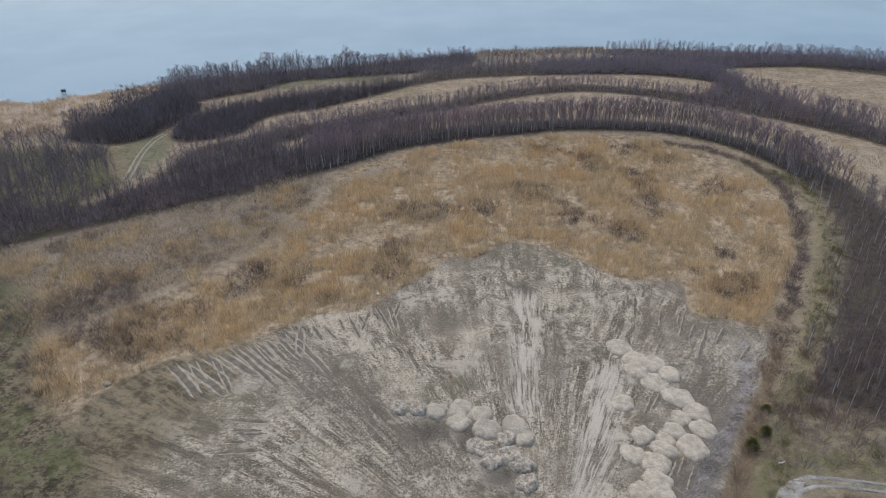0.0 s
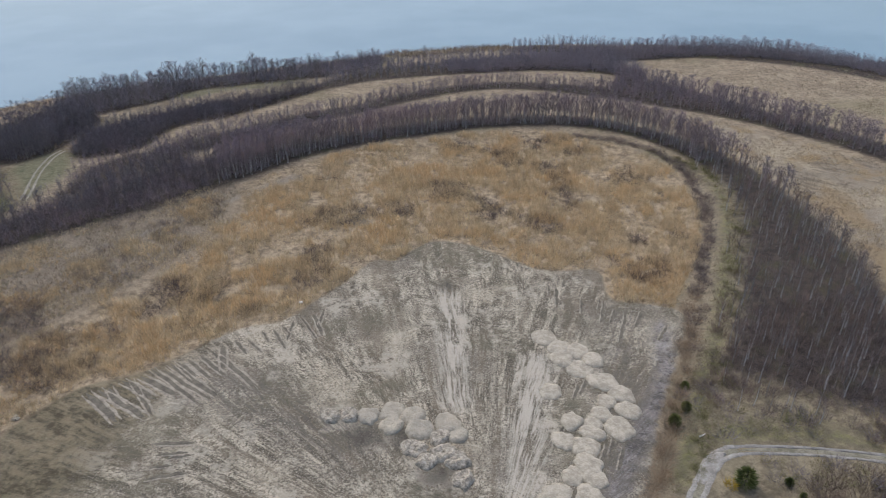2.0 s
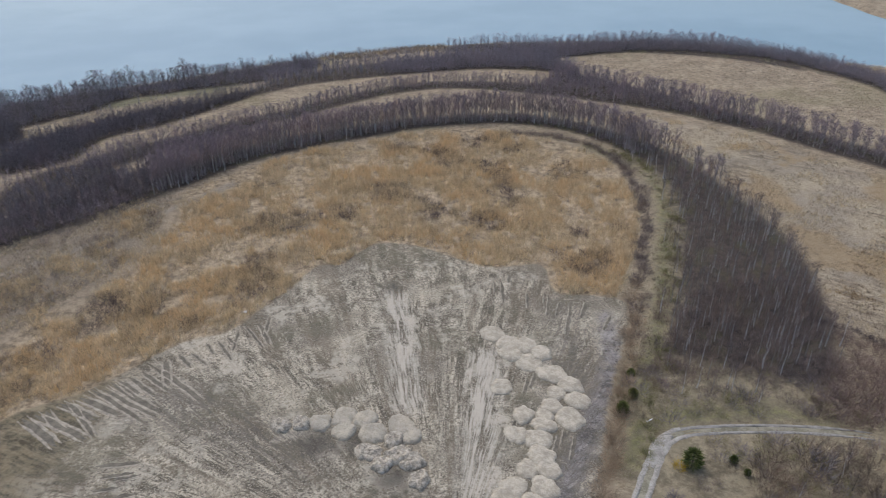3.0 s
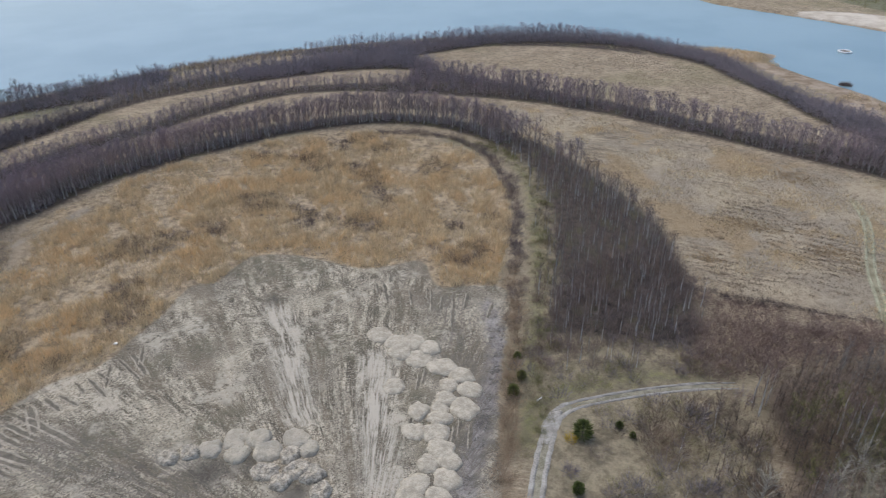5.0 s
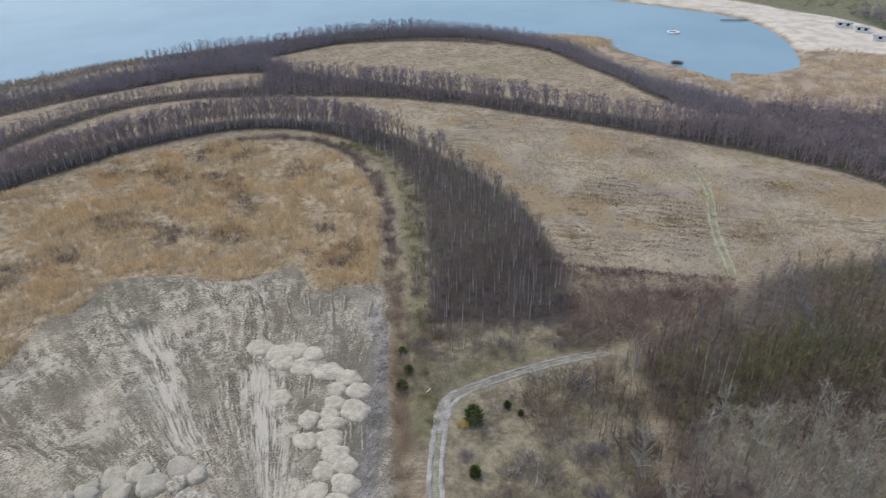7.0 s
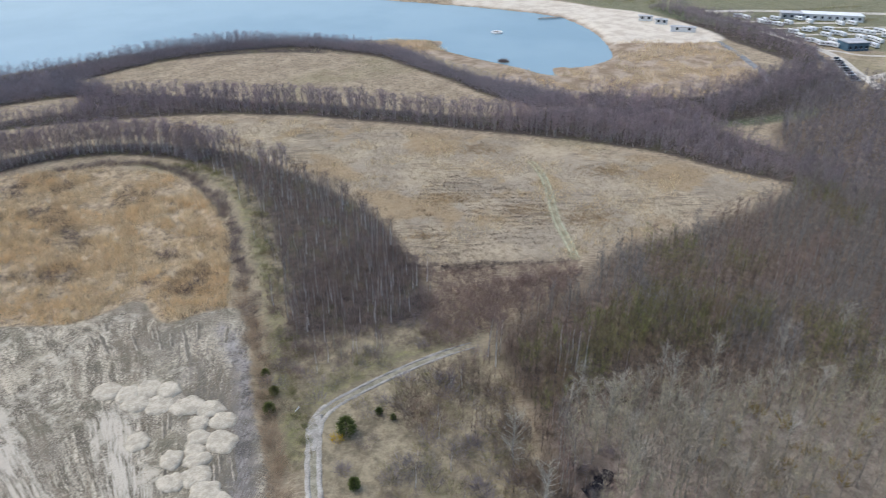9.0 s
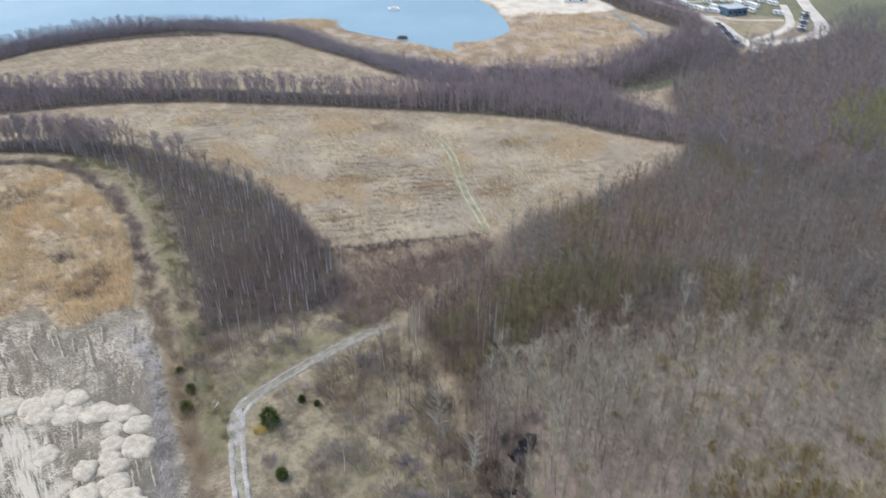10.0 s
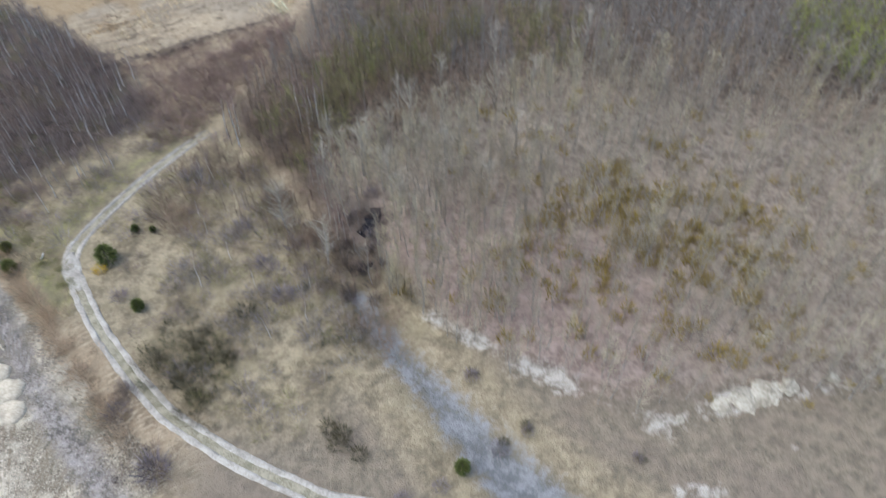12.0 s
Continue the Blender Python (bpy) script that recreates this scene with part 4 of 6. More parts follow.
mid = inner[rest & east_leg & ~near]
wood("birch_belt", mid, BIRCH_FORMS, (0.72 + 0.22 * rng.random(len(mid))) * (1 + 0.15 * ease((mid[:, 0] - 20) / 60)), BIRCH_BARK, BIRCH_TWIG, "dense curved belt of leafless purple-brown birches")
mid = inner[rest & ~east_leg]
wood("alder_belt", mid, ALDER_FORMS, 0.7 + 0.35 * rng.random(len(mid)), DARK_BARK, ALDER_TWIG, "dense dark belt of leafless alders")
p = scatter(rng, BELT_MIDDLE, 1.68, [], 0.1)
p = p[rng.random(len(p)) < np.where(p[:, 0] < 97, 0.85, 0.55)]
s = (0.55 + 0.34 * ease((p[:, 0] - 85) / 75)) * (0.85 + 0.22 * rng.random(len(p))) * (1 - 0.45 * ease((100 - p[:, 1]) / 45))
wood("birch_belt_middle", p, FAR_BIRCH, s, BIRCH_BARK, BIRCH_TWIG, "curved belt of leafless birches between two meadows")
p = scatter(rng, BELT_OUTER, 1.45, [(SHORE_GREEN, 0)], 0.1)
s = 0.72 * (0.82 + 0.26 * rng.random(len(p))) * (0.8 + 0.2 * ease((p[:, 0] - 40) / 60) + 0.25 * (fbm(p[:, 0] / 12, p[:, 1] / 12, 19) - 0.5))
s = s * (1 - 0.25 * ease((p[:, 0] - 195) / 20))
wood("shore_belt", p[::3], FAR_BIRCH, s[::3] * 0.95, GREY_BARK, HAZY_SHORE_TWIG, "belt of leafless grey trees along the lake shore")
under = np.arange(len(p)) % 3 == 1
wood("shore_thicket", p[under], DISTANT_FORMS, s[under] * np.where(p[under, 0] > 60, 0.6 + 0.45 * rng.random(under.sum()), 0.85), GREY_BARK, HAZY_SHORE_TWIG, "dense leafless thicket under the shore trees")
brush = scatter(rng, BELT_OUTER, 1.7, [], 0.3)
brush = brush[brush[:, 0] > 40]
planted("shore_brush", rng, brush, [[bush(rng, 3.0, 2.6, 34, 0.13)] for _ in range(4)], 0.7 + 0.5 * rng.random(len(brush)), [HAZY_SHORE_TWIG], "leafless brushwood under the shore trees", "shrubs")
def ragged(p, area, scale, seed, depth=12):
    """Drops plants unevenly towards an area's outline."""
    return p[area_distance(p[:, 0], p[:, 1], area) + depth * (fbm(p[:, 0] / scale, p[:, 1] / scale, seed) - 0.45) > 0]


p = ragged(scatter(rng, WOOD_WEST, 1.75, [], 0.2, WINDOW), WOOD_WEST, 7, 96, 24)
p = p[p[:, 0] > -0.68 * p[:, 1] - 10]
wood("west_wood", p, ALDER_FORMS, 0.55 + 0.6 * fbm(p[:, 0] / 8, p[:, 1] / 8, 97) + 0.2 * rng.random(len(p)), GREY_BARK, ALDER_TWIG, "dense dark leafless wood between clearing and lake")
p = scatter(rng, WEST_STAND, 2.7, [(CLEARING, 1), (BELT_INNER, 0)], 1.0, WINDOW)
p = p[p[:, 0] > -0.68 * p[:, 1] - 10]
wood("west_stand", p, LEG_FORMS, (0.6 + 0.55 * rng.random(len(p))) * (1 - 0.3 * ease((p[:, 1] - 190) / 20)), GREY_BARK, ALDER_TWIG, "open stand of thin grey leafless trees above mossy scrub")
q = np.concatenate([scatter(rng, WEST_STAND, 2.4, [(CLEARING, 1), (BELT_INNER, 0)], 0.5, WINDOW), scatter(rng, smoothed([(-122, 206), (-122, 226), (-140, 224), (-175, 214), (-175, 200)]), 3.0)])
q = q[(q[:, 0] > -0.68 * q[:, 1] - 10) & (fbm(q[:, 0] / 7, q[:, 1] / 7, 98) > 0.44)]
planted("stand_scrub", rng, q, [[bush(rng, 2.6, 2.8, 40, 0.1)] for _ in range(4)], 0.5 + 0.7 * rng.random(len(q)), [ALDER_TWIG], "grey leafless scrub under the open stand", "shrubs")
p = scatter(rng, WEST_THICKET, 1.9)
p = p[fbm(p[:, 0] / 7, p[:, 1] / 7, 99) > 0.36]
wood("west_thicket", p, ALDER_FORMS, 0.35 + 0.4 * rng.random(len(p)), DARK_BARK, BIRCH_TWIG, "low purple-brown leafless thicket beside the clearing")
p = ragged(scatter(rng, SHRUB_BAND, 1.6), SHRUB_BAND, 7, 100, 14)
wood("shrub_band", p, ALDER_FORMS, 0.36 + 0.34 * fbm(p[:, 0] / 6, p[:, 1] / 6, 101) + 0.12 * rng.random(len(p)), DARK_BARK, ALDER_TWIG, "dense dark band of leafless shrubs above the pale strip")
p = ragged(scatter(rng, SHORE_WOOD, 2.0, [(SHORE_GREEN, 0.5)]), SHORE_WOOD, 8, 102, 20)
pale = rng.random(len(p)) < 0.3
size = (0.34 + 0.6 * fbm(p[:, 0] / 10, p[:, 1] / 10, 103) + 0.2 * rng.random(len(p))) * (1 - 0.4 * ease((p[:, 0] + 34) / 40))
wood("shore_wood", p[~pale], FAR_BIRCH + ALDER_FORMS, size[~pale], GREY_BARK, HAZY_SHORE_TWIG, "uneven leafless wood along the lake shore")
wood("shore_birches", p[pale], FAR_BIRCH, size[pale] * 1.1, BIRCH_BARK, GREY_TWIG, "pale-stemmed bare trees rising from the shore wood")
p = scatter(rng, smoothed([(-128, 208), (-104, 202), (-84, 196), (-66, 206), (-46, 226), (-24, 252), (-8, 280), (-30, 284), (-60, 274), (-84, 254), (-104, 250), (-128, 230)]), 3.0, [(CLEARING, 0.5), (SHORE_GREEN, 0.5)])
p = p[fbm(p[:, 0] / 6, p[:, 1] / 6, 111) > 0.5]
wood("west_scatter", p, ALDER_FORMS, 0.2 + 0.5 * rng.random(len(p)) ** 1.6, GREY_BARK, HAZY_SHORE_TWIG, "scattered grey leafless shrubs on rough grass")
p = scatter(rng, smoothed([(-8, 286), (20, 299), (60, 305), (80, 310), (72, 318), (46, 315), (30, 312), (12, 314), (-4, 302)]), 2.2)
p = p[fbm(p[:, 0] / 6, p[:, 1] / 6, 112) > 0.4]
wood("shore_scrub", p, DISTANT_FORMS, 0.25 + 0.4 * rng.random(len(p)), GREY_BARK, HAZY_SHORE_TWIG, "grey leafless scrub behind the shore belt")
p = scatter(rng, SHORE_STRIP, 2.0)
wood("shore_strip", p, DISTANT_FORMS, 0.4 + 0.3 * rng.random(len(p)), GREY_BARK, HAZY_SHORE_TWIG, "thin line of low bare trees at the waterside")


POOL = smoothed([(61, 28), (64, 27.5), (70, 29), (77, 30.5), (77.5, 33), (70, 34), (63, 32.5)])
p = ragged(scatter(rng, WOOD_EAST, 2.15, [(POPLARS, -3)], 0.5, (60, -10, 212, 75)), WOOD_EAST, 9, 79)
lane = line_distance(p[:, 0], p[:, 1], WOOD_EAST[16:50])
olive = fbm(p[:, 0] / 15, p[:, 1] / 15, 77) + np.where((lane > 6) & (lane < 26) & (p[:, 0] < 150), 0.02, -0.12) > 0.57
wood("budding_wood", p[olive], ALDER_FORMS, 0.4 + 0.45 * rng.random(olive.sum()) + 0.006 * np.minimum(lane[olive], 25), DARK_BARK, BUDDING_TWIG, "olive-brown budding trees behind the meadow's edge")
q, lane = p[~olive], lane[~olive]
size = 0.35 + 0.6 * rng.random(len(q)) ** 1.4 + 0.006 * np.minimum(lane, 25)
tone = fbm(q[:, 0] / 12, q[:, 1] / 12, 83) + 0.003 * np.clip(q[:, 0] - 112, 0, 70)
wood("brown_wood", q[tone < 0.43], ALDER_FORMS, size[tone < 0.43], DARK_BARK, BROWN_TWIG, "brown leafless mixed wood behind the meadow")
wood("russet_wood", q[(tone >= 0.43) & (tone < 0.54)], ALDER_FORMS, size[(tone >= 0.43) & (tone < 0.54)], BIRCH_BARK, RED_TWIG, "russet leafless young trees in the mixed wood")
wood("grey_wood", q[tone >= 0.54], ALDER_FORMS, size[tone >= 0.54], GREY_BARK, GREY_TWIG, "grey leafless trees in the mixed wood")
young = scatter(rng, smoothed([(72, 66), (84, 65), (96, 64), (112, 62), (108, 54), (94, 50), (84, 44), (74, 34), (62, 26), (56, 30), (62, 42), (68, 54)]), 2.3)
young = young[(fbm(young[:, 0] / 5, young[:, 1] / 5, 87) > 0.36) & (line_distance(young[:, 0], young[:, 1], ROAD) > 2.2)]
ruddy = fbm(young[:, 0] / 6, young[:, 1] / 6, 88) > 0.52
wood("brown_saplings", young[~ruddy], ALDER_FORMS, 0.3 + 0.45 * rng.random((~ruddy).sum()), DARK_BARK, BROWN_TWIG, "dark brown leafless saplings between track and wood")
wood("ruddy_saplings", young[ruddy], ALDER_FORMS, 0.3 + 0.4 * rng.random(ruddy.sum()), DARK_BARK, RED_TWIG, "reddish leafless saplings between track and wood")
band = ragged(scatter(rng, smoothed([(84, 55), (94, 57), (110, 54), (124, 49), (133, 37), (135, 25), (121, 26), (108, 34), (98, 43), (88, 49)]), 1.9), smoothed([(84, 55), (94, 57), (110, 54), (124, 49), (133, 37), (135, 25), (121, 26), (108, 34), (98, 43), (88, 49)]), 6, 104, 10)
wood("olive_band", band, ALDER_FORMS, 0.55 + 0.45 * rng.random(len(band)), DARK_BARK, BUDDING_TWIG, "dark olive trees with swelling buds along the poplars")
q = ragged(scatter(rng, POPLARS, 2.75, [(POOL, 0.5)], 0.5, (40, -60, 180, 75)), POPLARS, 7, 80, 26)
q = q[q[:, 0] < 112 + 22 * rng.random(len(q))]
deep = scatter(rng, POPLARS, 2.9, [], 0.5, (110, -66, 200, 30))
deep = deep[deep[:, 0] > 114 + 20 * rng.random(len(deep))]
wood("deep_wood", deep, DISTANT_FORMS, 0.8 + 0.4 * rng.random(len(deep)), GREY_BARK, GREY_TWIG, "grey leafless trees deep in the wood")
size = 0.45 + 0.6 * fbm(q[:, 0] / 11, q[:, 1] / 11, 78) + 0.25 * rng.random(len(q))
margin = line_distance(q[:, 0], q[:, 1], [(62, 26), (71, 34), (81, 41), (92, 34), (106, 21), (122, 8)])
catkin = rng.random(len(q)) < 0.15 + 0.6 * ease((20 - margin) / 14)
wood("poplar_wood", q[~catkin], POPLAR_FORMS, size[~catkin], GREY_BARK, POPLAR_TWIG, "open wood of leafless pale grey young poplars")
wood("catkin_poplars", q[catkin], POPLAR_FORMS, size[catkin], GREY_BARK, CATKIN_TWIG, "pale yellowish young poplars in catkin along the wood")
p = np.array([(130 + 14 * math.cos(i * 2.4) * (i / 60) ** 0.5, -45 + 12 * math.sin(i * 2.4) * (i / 60) ** 0.5) for i in range(60)])
p = p + np.array([12, -2])
wood("green_willows", p, ALDER_FORMS, 0.8 + 0.5 * rng.random(len(p)), DARK_BARK, GREEN_TWIG, "fresh green willows in the poplar wood")
p = np.array([(245 + 26 * math.cos(i * 2.4) * (i / 90) ** 0.5, -4 + 16 * math.sin(i * 2.4) * (i / 90) ** 0.5) for i in range(90)])
wood("yellow_willows", p, ALDER_FORMS, 0.9 + 0.4 * rng.random(len(p)), DARK_BARK, GREEN_TWIG, "yellow-green willows rising from the grey wood")
p = scatter(rng, WOOD_EAST, 4.3, [], 0.5, (200, -40, 400, 70))
p = p[(p[:, 1] > -0.12 * p[:, 0] + 22) | (p[:, 0] < 300) | (rng.random(len(p)) < 0.4)]
wood("east_wood", p, DISTANT_FORMS, 0.75 + 0.5 * fbm(p[:, 0] / 14, p[:, 1] / 14, 109) + 0.25 * rng.random(len(p)), GREY_BARK, ALDER_TWIG, "far grey-brown leafless wood")
p = np.concatenate([scatter(rng, WOOD_GAP, 2.6), scatter(rng, smoothed([(248, 66), (262, 66), (290, 70), (322, 66), (318, 54), (290, 58), (264, 58)]), 2.4)])
p = p[fbm(p[:, 0] / 6, p[:, 1] / 6, 106) > 0.45]
wood("gap_trees", p, DISTANT_FORMS, 0.35 + 0.45 * rng.random(len(p)), GREY_BARK, GREY_TWIG, "sparse bare young trees on muted green turf")
p = ragged(scatter(rng, FLAT_GROVE, 2.7, [(GREEN_GAP, 0)]), FLAT_GROVE, 8, 110, 10)
wood("flat_grove", p, DISTANT_FORMS, 0.5 + 0.45 * rng.random(len(p)), DARK_BARK, ALDER_TWIG, "dark leafless grove between reed flat and camp")
p = ragged(scatter(rng, WOOD_FLAT, 2.7, [(GREEN_GAP, 0)], 0.3), WOOD_FLAT, 8, 82, 16)
wood("flat_wood", p, DISTANT_FORMS, 0.6 + 0.4 * rng.random(len(p)), DARK_BARK, BIRCH_TWIG, "dark leafless wood beside the reed flat")


# low brushwood closes the foot of the belts
BRUSH_FORMS = [[bush(rng, 3.2, 2.8, 36, 0.11)] for _ in range(5)]
for name, area, spacing, twig, low, label in (
        ("belt_brush", BELT_INNER, 2.1, BIRCH_TWIG, 0.6, "dark brushwood at the foot of the birch belt"),
        ("middle_brush", BELT_MIDDLE, 3.0, BIRCH_TWIG, 0.6, "brushwood under the middle birch belt"),
        ("band_brush", SHRUB_BAND, 1.7, ALDER_TWIG, 0.7, "dense dark brushwood in the shrub band"),
        ("shore_wood_brush", SHORE_WOOD, 2.2, HAZY_SHORE_TWIG, 0.7, "brushwood under the shore wood"),
        ("west_brush", WOOD_WEST, 1.9, ALDER_TWIG, 0.8, "dark brushwood under the western wood")):
    p = scatter(rng, area, spacing, [(CLEARING, 0.5), (SHORE_GREEN, 0.5)], 0.8, WINDOW)
    p = p[(p[:, 0] < 58) | (p[:, 1] > 185) | (name != "belt_brush")]
    planted(name, rng, p, BRUSH_FORMS, low + 0.6 * rng.random(len(p)), [twig], label, "shrubs")


# ---- shrubs, reeds and grass ----
def shrubs(name, p, low, high, twig, label):
    return planted(name, rng, p, [[f] for f in BUSH_FORMS], low + (high - low) * rng.random(len(p)), [twig], label, "shrubs")


def along(line, spacing, spread):
    seg = np.concatenate([[0], np.cumsum(np.linalg.norm(np.diff(line, axis=0), axis=1))])
    t = np.arange(0, seg[-1], spacing)
    return np.stack([np.interp(t, seg, line[:, 0]), np.interp(t, seg, line[:, 1])], 1) + rng.normal(size=(len(t), 2)) * spread


HEDGE_TWIG = twiggy("tan_hedge_twigs", (0.24, 0.175, 0.12), (0.52, 0.395, 0.27), (0.42, 0.3, 0.19))
p = along(HEDGE, 0.55, 0.9)
p = p[(p[:, 1] < 112) | (rng.random(len(p)) < 0.9)]
upper = p[:, 1] > 112 + 8 * rng.normal(size=len(p))
for name, where, twig, label in (("hedge", ~upper, HEDGE_TWIG, "narrow strip of tan leafless scrub beside the clay"), ("upper_hedge", upper, LEG_TWIG, "narrow strip of dark leafless scrub along the reeds")):
    planted(name, rng, p[where], [[f] for f in BUSH_FORMS], 0.5 + 0.6 * rng.random(where.sum()), [twig], label, "shrubs")
shrubs("edge_scrub", along(BELT_INNER[66:80], 0.8, 2.2), 0.5, 1.1, RED_TWIG, "grey-brown scrub at the foot of the birch belt")
p = ragged(scatter(rng, smoothed([(60, 94), (66, 88), (84, 78), (96, 84), (104, 100), (100, 112), (84, 112), (70, 104)]), 1.5), BELT_INNER, 6, 84, 30)
shrubs("leg_scrub", p, 0.4, 1.0, LEG_TWIG, "brown leafless brushwood among the birches")
p = along(VERGE, 0.3, 1.2) + np.array([2.0, -0.6])
p = p[fbm(p[:, 0] / 4, p[:, 1] / 4, 85) > 0.45]
q = along(np.array([(58, 92), (62, 87), (70, 83), (80, 79), (90, 75)], float), 0.6, 2.0)
shrubs("lane_scrub", q, 0.3, 0.85, LEG_TWIG, "low brown brushwood between birches and lane")
shrubs("verge_scrub", p, 0.25, 0.6, BUDDING_TWIG, "low mossy green scrub along the birches")
shrubs("inner_edge_scrub", along(BELT_INNER[40:66], 2.2, 0.9), 0.3, 0.7, BUDDING_TWIG, "low scrub at the foot of the birch belt")
shrubs("red_scrub", ragged(scatter(rng, RED_SCRUB, 1.6), RED_SCRUB, 5, 81), 0.7, 1.5, RED_TWIG, "low red-brown leafless scrub")
p = scatter(rng, SCRUB, 2.6)
p = p[(fbm(p[:, 0] / 9, p[:, 1] / 9, 21) > 0.46) & (line_distance(p[:, 0], p[:, 1], ROAD) > 2.5)]
shrubs("grey_scrub", p[::2], 0.6, 1.4, ALDER_TWIG, "grey leafless thickets on dry grass")
p = p[1::2]
shrubs("scrub", p, 0.5, 1.1, BUDDING_TWIG, "scattered grey-brown scrub on dry grass")
p = scatter(rng, POPLARS, 1.6, [], 1, (54, -50, 116, 24))
p = p[(fbm(p[:, 0] / 4, p[:, 1] / 4, 41) > 0.4) & (rng.random(len(p)) < np.exp(-(np.hypot(p[:, 0] - 82, p[:, 1] + 11) / 22) ** 2))]
planted("ochre_undergrowth", rng, p, [[bush(rng, 2.4, 1.7, 46, 0.15)] for _ in range(4)], 0.5 + 0.75 * rng.random(len(p)), [OCHRE_LEAF], "scattered ochre shrubs under the poplars", "shrubs")
p = scatter(rng, smoothed([(32, 41), (36, 52), (42, 57), (47, 52), (46, 44), (38, 38)]), 1.05)
shrubs("bend_thicket", p[fbm(p[:, 0] / 4, p[:, 1] / 4, 86) > 0.42], 0.4, 0.85, THICKET_TWIG, "dense dark olive thicket inside the road's bend")
p = scatter(rng, REEDS, 2.2, [(CLAY, 1)], 1)
p = p[(fbm(p[:, 0] / 11, p[:, 1] / 11, 51) > 0.62) | (np.hypot(p[:, 0] - 62, p[:, 1] - 127) < 7 * rng.random(len(p)) + 3) | (np.hypot(p[:, 0] + 73, p[:, 1] - 121) < 8)]
bank = scatter(rng, np.array([(94, 86), (100, 93), (111, 83), (125, 69.5), (117, 69), (104, 78)], float), 1.15)
shrubs("bank_scrub", bank[fbm(bank[:, 0] / 4, bank[:, 1] / 4, 151) > 0.36], 0.3, 0.8, RED_TWIG, "thin red-brown scrub below the ditch")
shrubs("ditch_scrub", np.concatenate([along(DITCH, 0.6, 0.3), along(np.array([(104, 90), (112, 82)], float), 0.4, 0.5)]), 0.3, 0.7, DARK_TWIG, "dark thin scrub along the ditch below the meadow")
q = scatter(rng, smoothed([(60, 66), (84, 68), (92, 60), (84, 48), (70, 34), (56, 20), (48, 22), (60, 38), (68, 50)]), 2.3)
q = q[(fbm(q[:, 0] / 6, q[:, 1] / 6, 23) > 0.45) & (line_distance(q[:, 0], q[:, 1], ROAD) > 2.5)]
q = np.concatenate([q, along(np.array([(62, 30), (68, 40), (74, 50), (82, 60)], float), 0.8, 2.2)])
shrubs("wood_edge_scrub", q, 0.6, 1.7, BROWN_TWIG, "brown leafless scrub thickening towards the wood")
q = scatter(rng, smoothed([(44, 62), (56, 66), (70, 62), (72, 50), (62, 36), (50, 28), (40, 30), (44, 44)]), 1.7)
q = q[(fbm(q[:, 0] / 6, q[:, 1] / 6, 89) > 0.56) & (line_distance(q[:, 0], q[:, 1], ROAD) > 2.5)]
shrubs("lilac_scrub", q, 0.3, 0.75, LEG_TWIG, "low lilac-brown brushwood on dry grass")
q = scatter(rng, smoothed([(50, 58), (62, 52), (64, 42), (58, 30), (50, 24), (44, 26), (42, 36), (46, 46)]), 1.5)
q = q[fbm(q[:, 0] / 5, q[:, 1] / 5, 108) > 0.52]
shrubs("bend_brush", q[::2], 0.35, 0.95, GREY_TWIG, "grey-brown leafless brush inside the bend")
shrubs("bend_undergrowth", q[1::2], 0.3, 0.75, THICKET_TWIG, "dark olive undergrowth between the brush")
q = np.array([26.5, 44.5]) + rng.normal(size=(16, 2)) * 1.5
shrubs("bank_thicket", np.concatenate([q, np.array([34.2, 53.8]) + rng.normal(size=(10, 2)) * 1.2]), 0.4, 0.9, DARK_TWIG, "dark leafless thicket on the bank below the track")
shrubs("corner_scrub", np.array([(-68, 75), (-70, 73), (-66, 72), (-74, 80), (-72, 77), (-64, 70), (-61, 69)]), 0.8, 1.4, BROWN_TWIG, "dark brown scrub beside the weedy clay")
q = scatter(rng, smoothed([(-84, 126), (-74, 134), (-64, 124), (-60, 111), (-68, 108), (-80, 117)]), 2.0)
shrubs("purple_thicket", q[rng.random(len(q)) < 0.8], 0.4, 1.1, LEG_TWIG, "dark purple-brown willow thicket at the reeds' edge")
shrubs("willow_scrub", p, 0.5, 1.1, DARK_TWIG, "brown leafless willow scrub among the reeds")

p = scatter(rng, BASIN, 0.75, [(CLAY, 0.3), (ROUGH, 0)], 0)
cover = fbm(p[:, 0] / 7, p[:, 1] / 7, 61) - 0.1 + 0.17 * ease(area_distance(p[:, 0], p[:, 1], REEDS) / 12 + 0.5) + 0.12 * ease(1 - (-area_distance(p[:, 0], p[:, 1], CLAY)) / 25)
keep = (cover > 0.3) & (value_noise(p[:, 0] / 2.4, p[:, 1] / 3.4, 63) > 0.2)
p, cover = p[keep], cover[keep]
planted("reed_bed", rng, p, [[f] for f in REED_FORMS], 0.3 + 0.75 * ease((cover - 0.33) / 0.3) * (0.2 + 1.15 * value_noise(p[:, 0] / 1.9, p[:, 1] / 2.6, 62) + 0.2 * rng.random(len(p))), [REED], "dense bed of dry golden-brown reeds", "reeds")


def grass(name, area, spacing, low, high, label, keep_out=()):
    p = scatter(rng, area, spacing, keep_out)
    cover = fbm(p[:, 0] / 7, p[:, 1] / 7, 71)
    p = p[cover > 0.4]
    return planted(name, rng, p, [[f] for f in GRASS_FORMS], low + (high - low) * rng.random(len(p)), [STRAW], label, "grass")


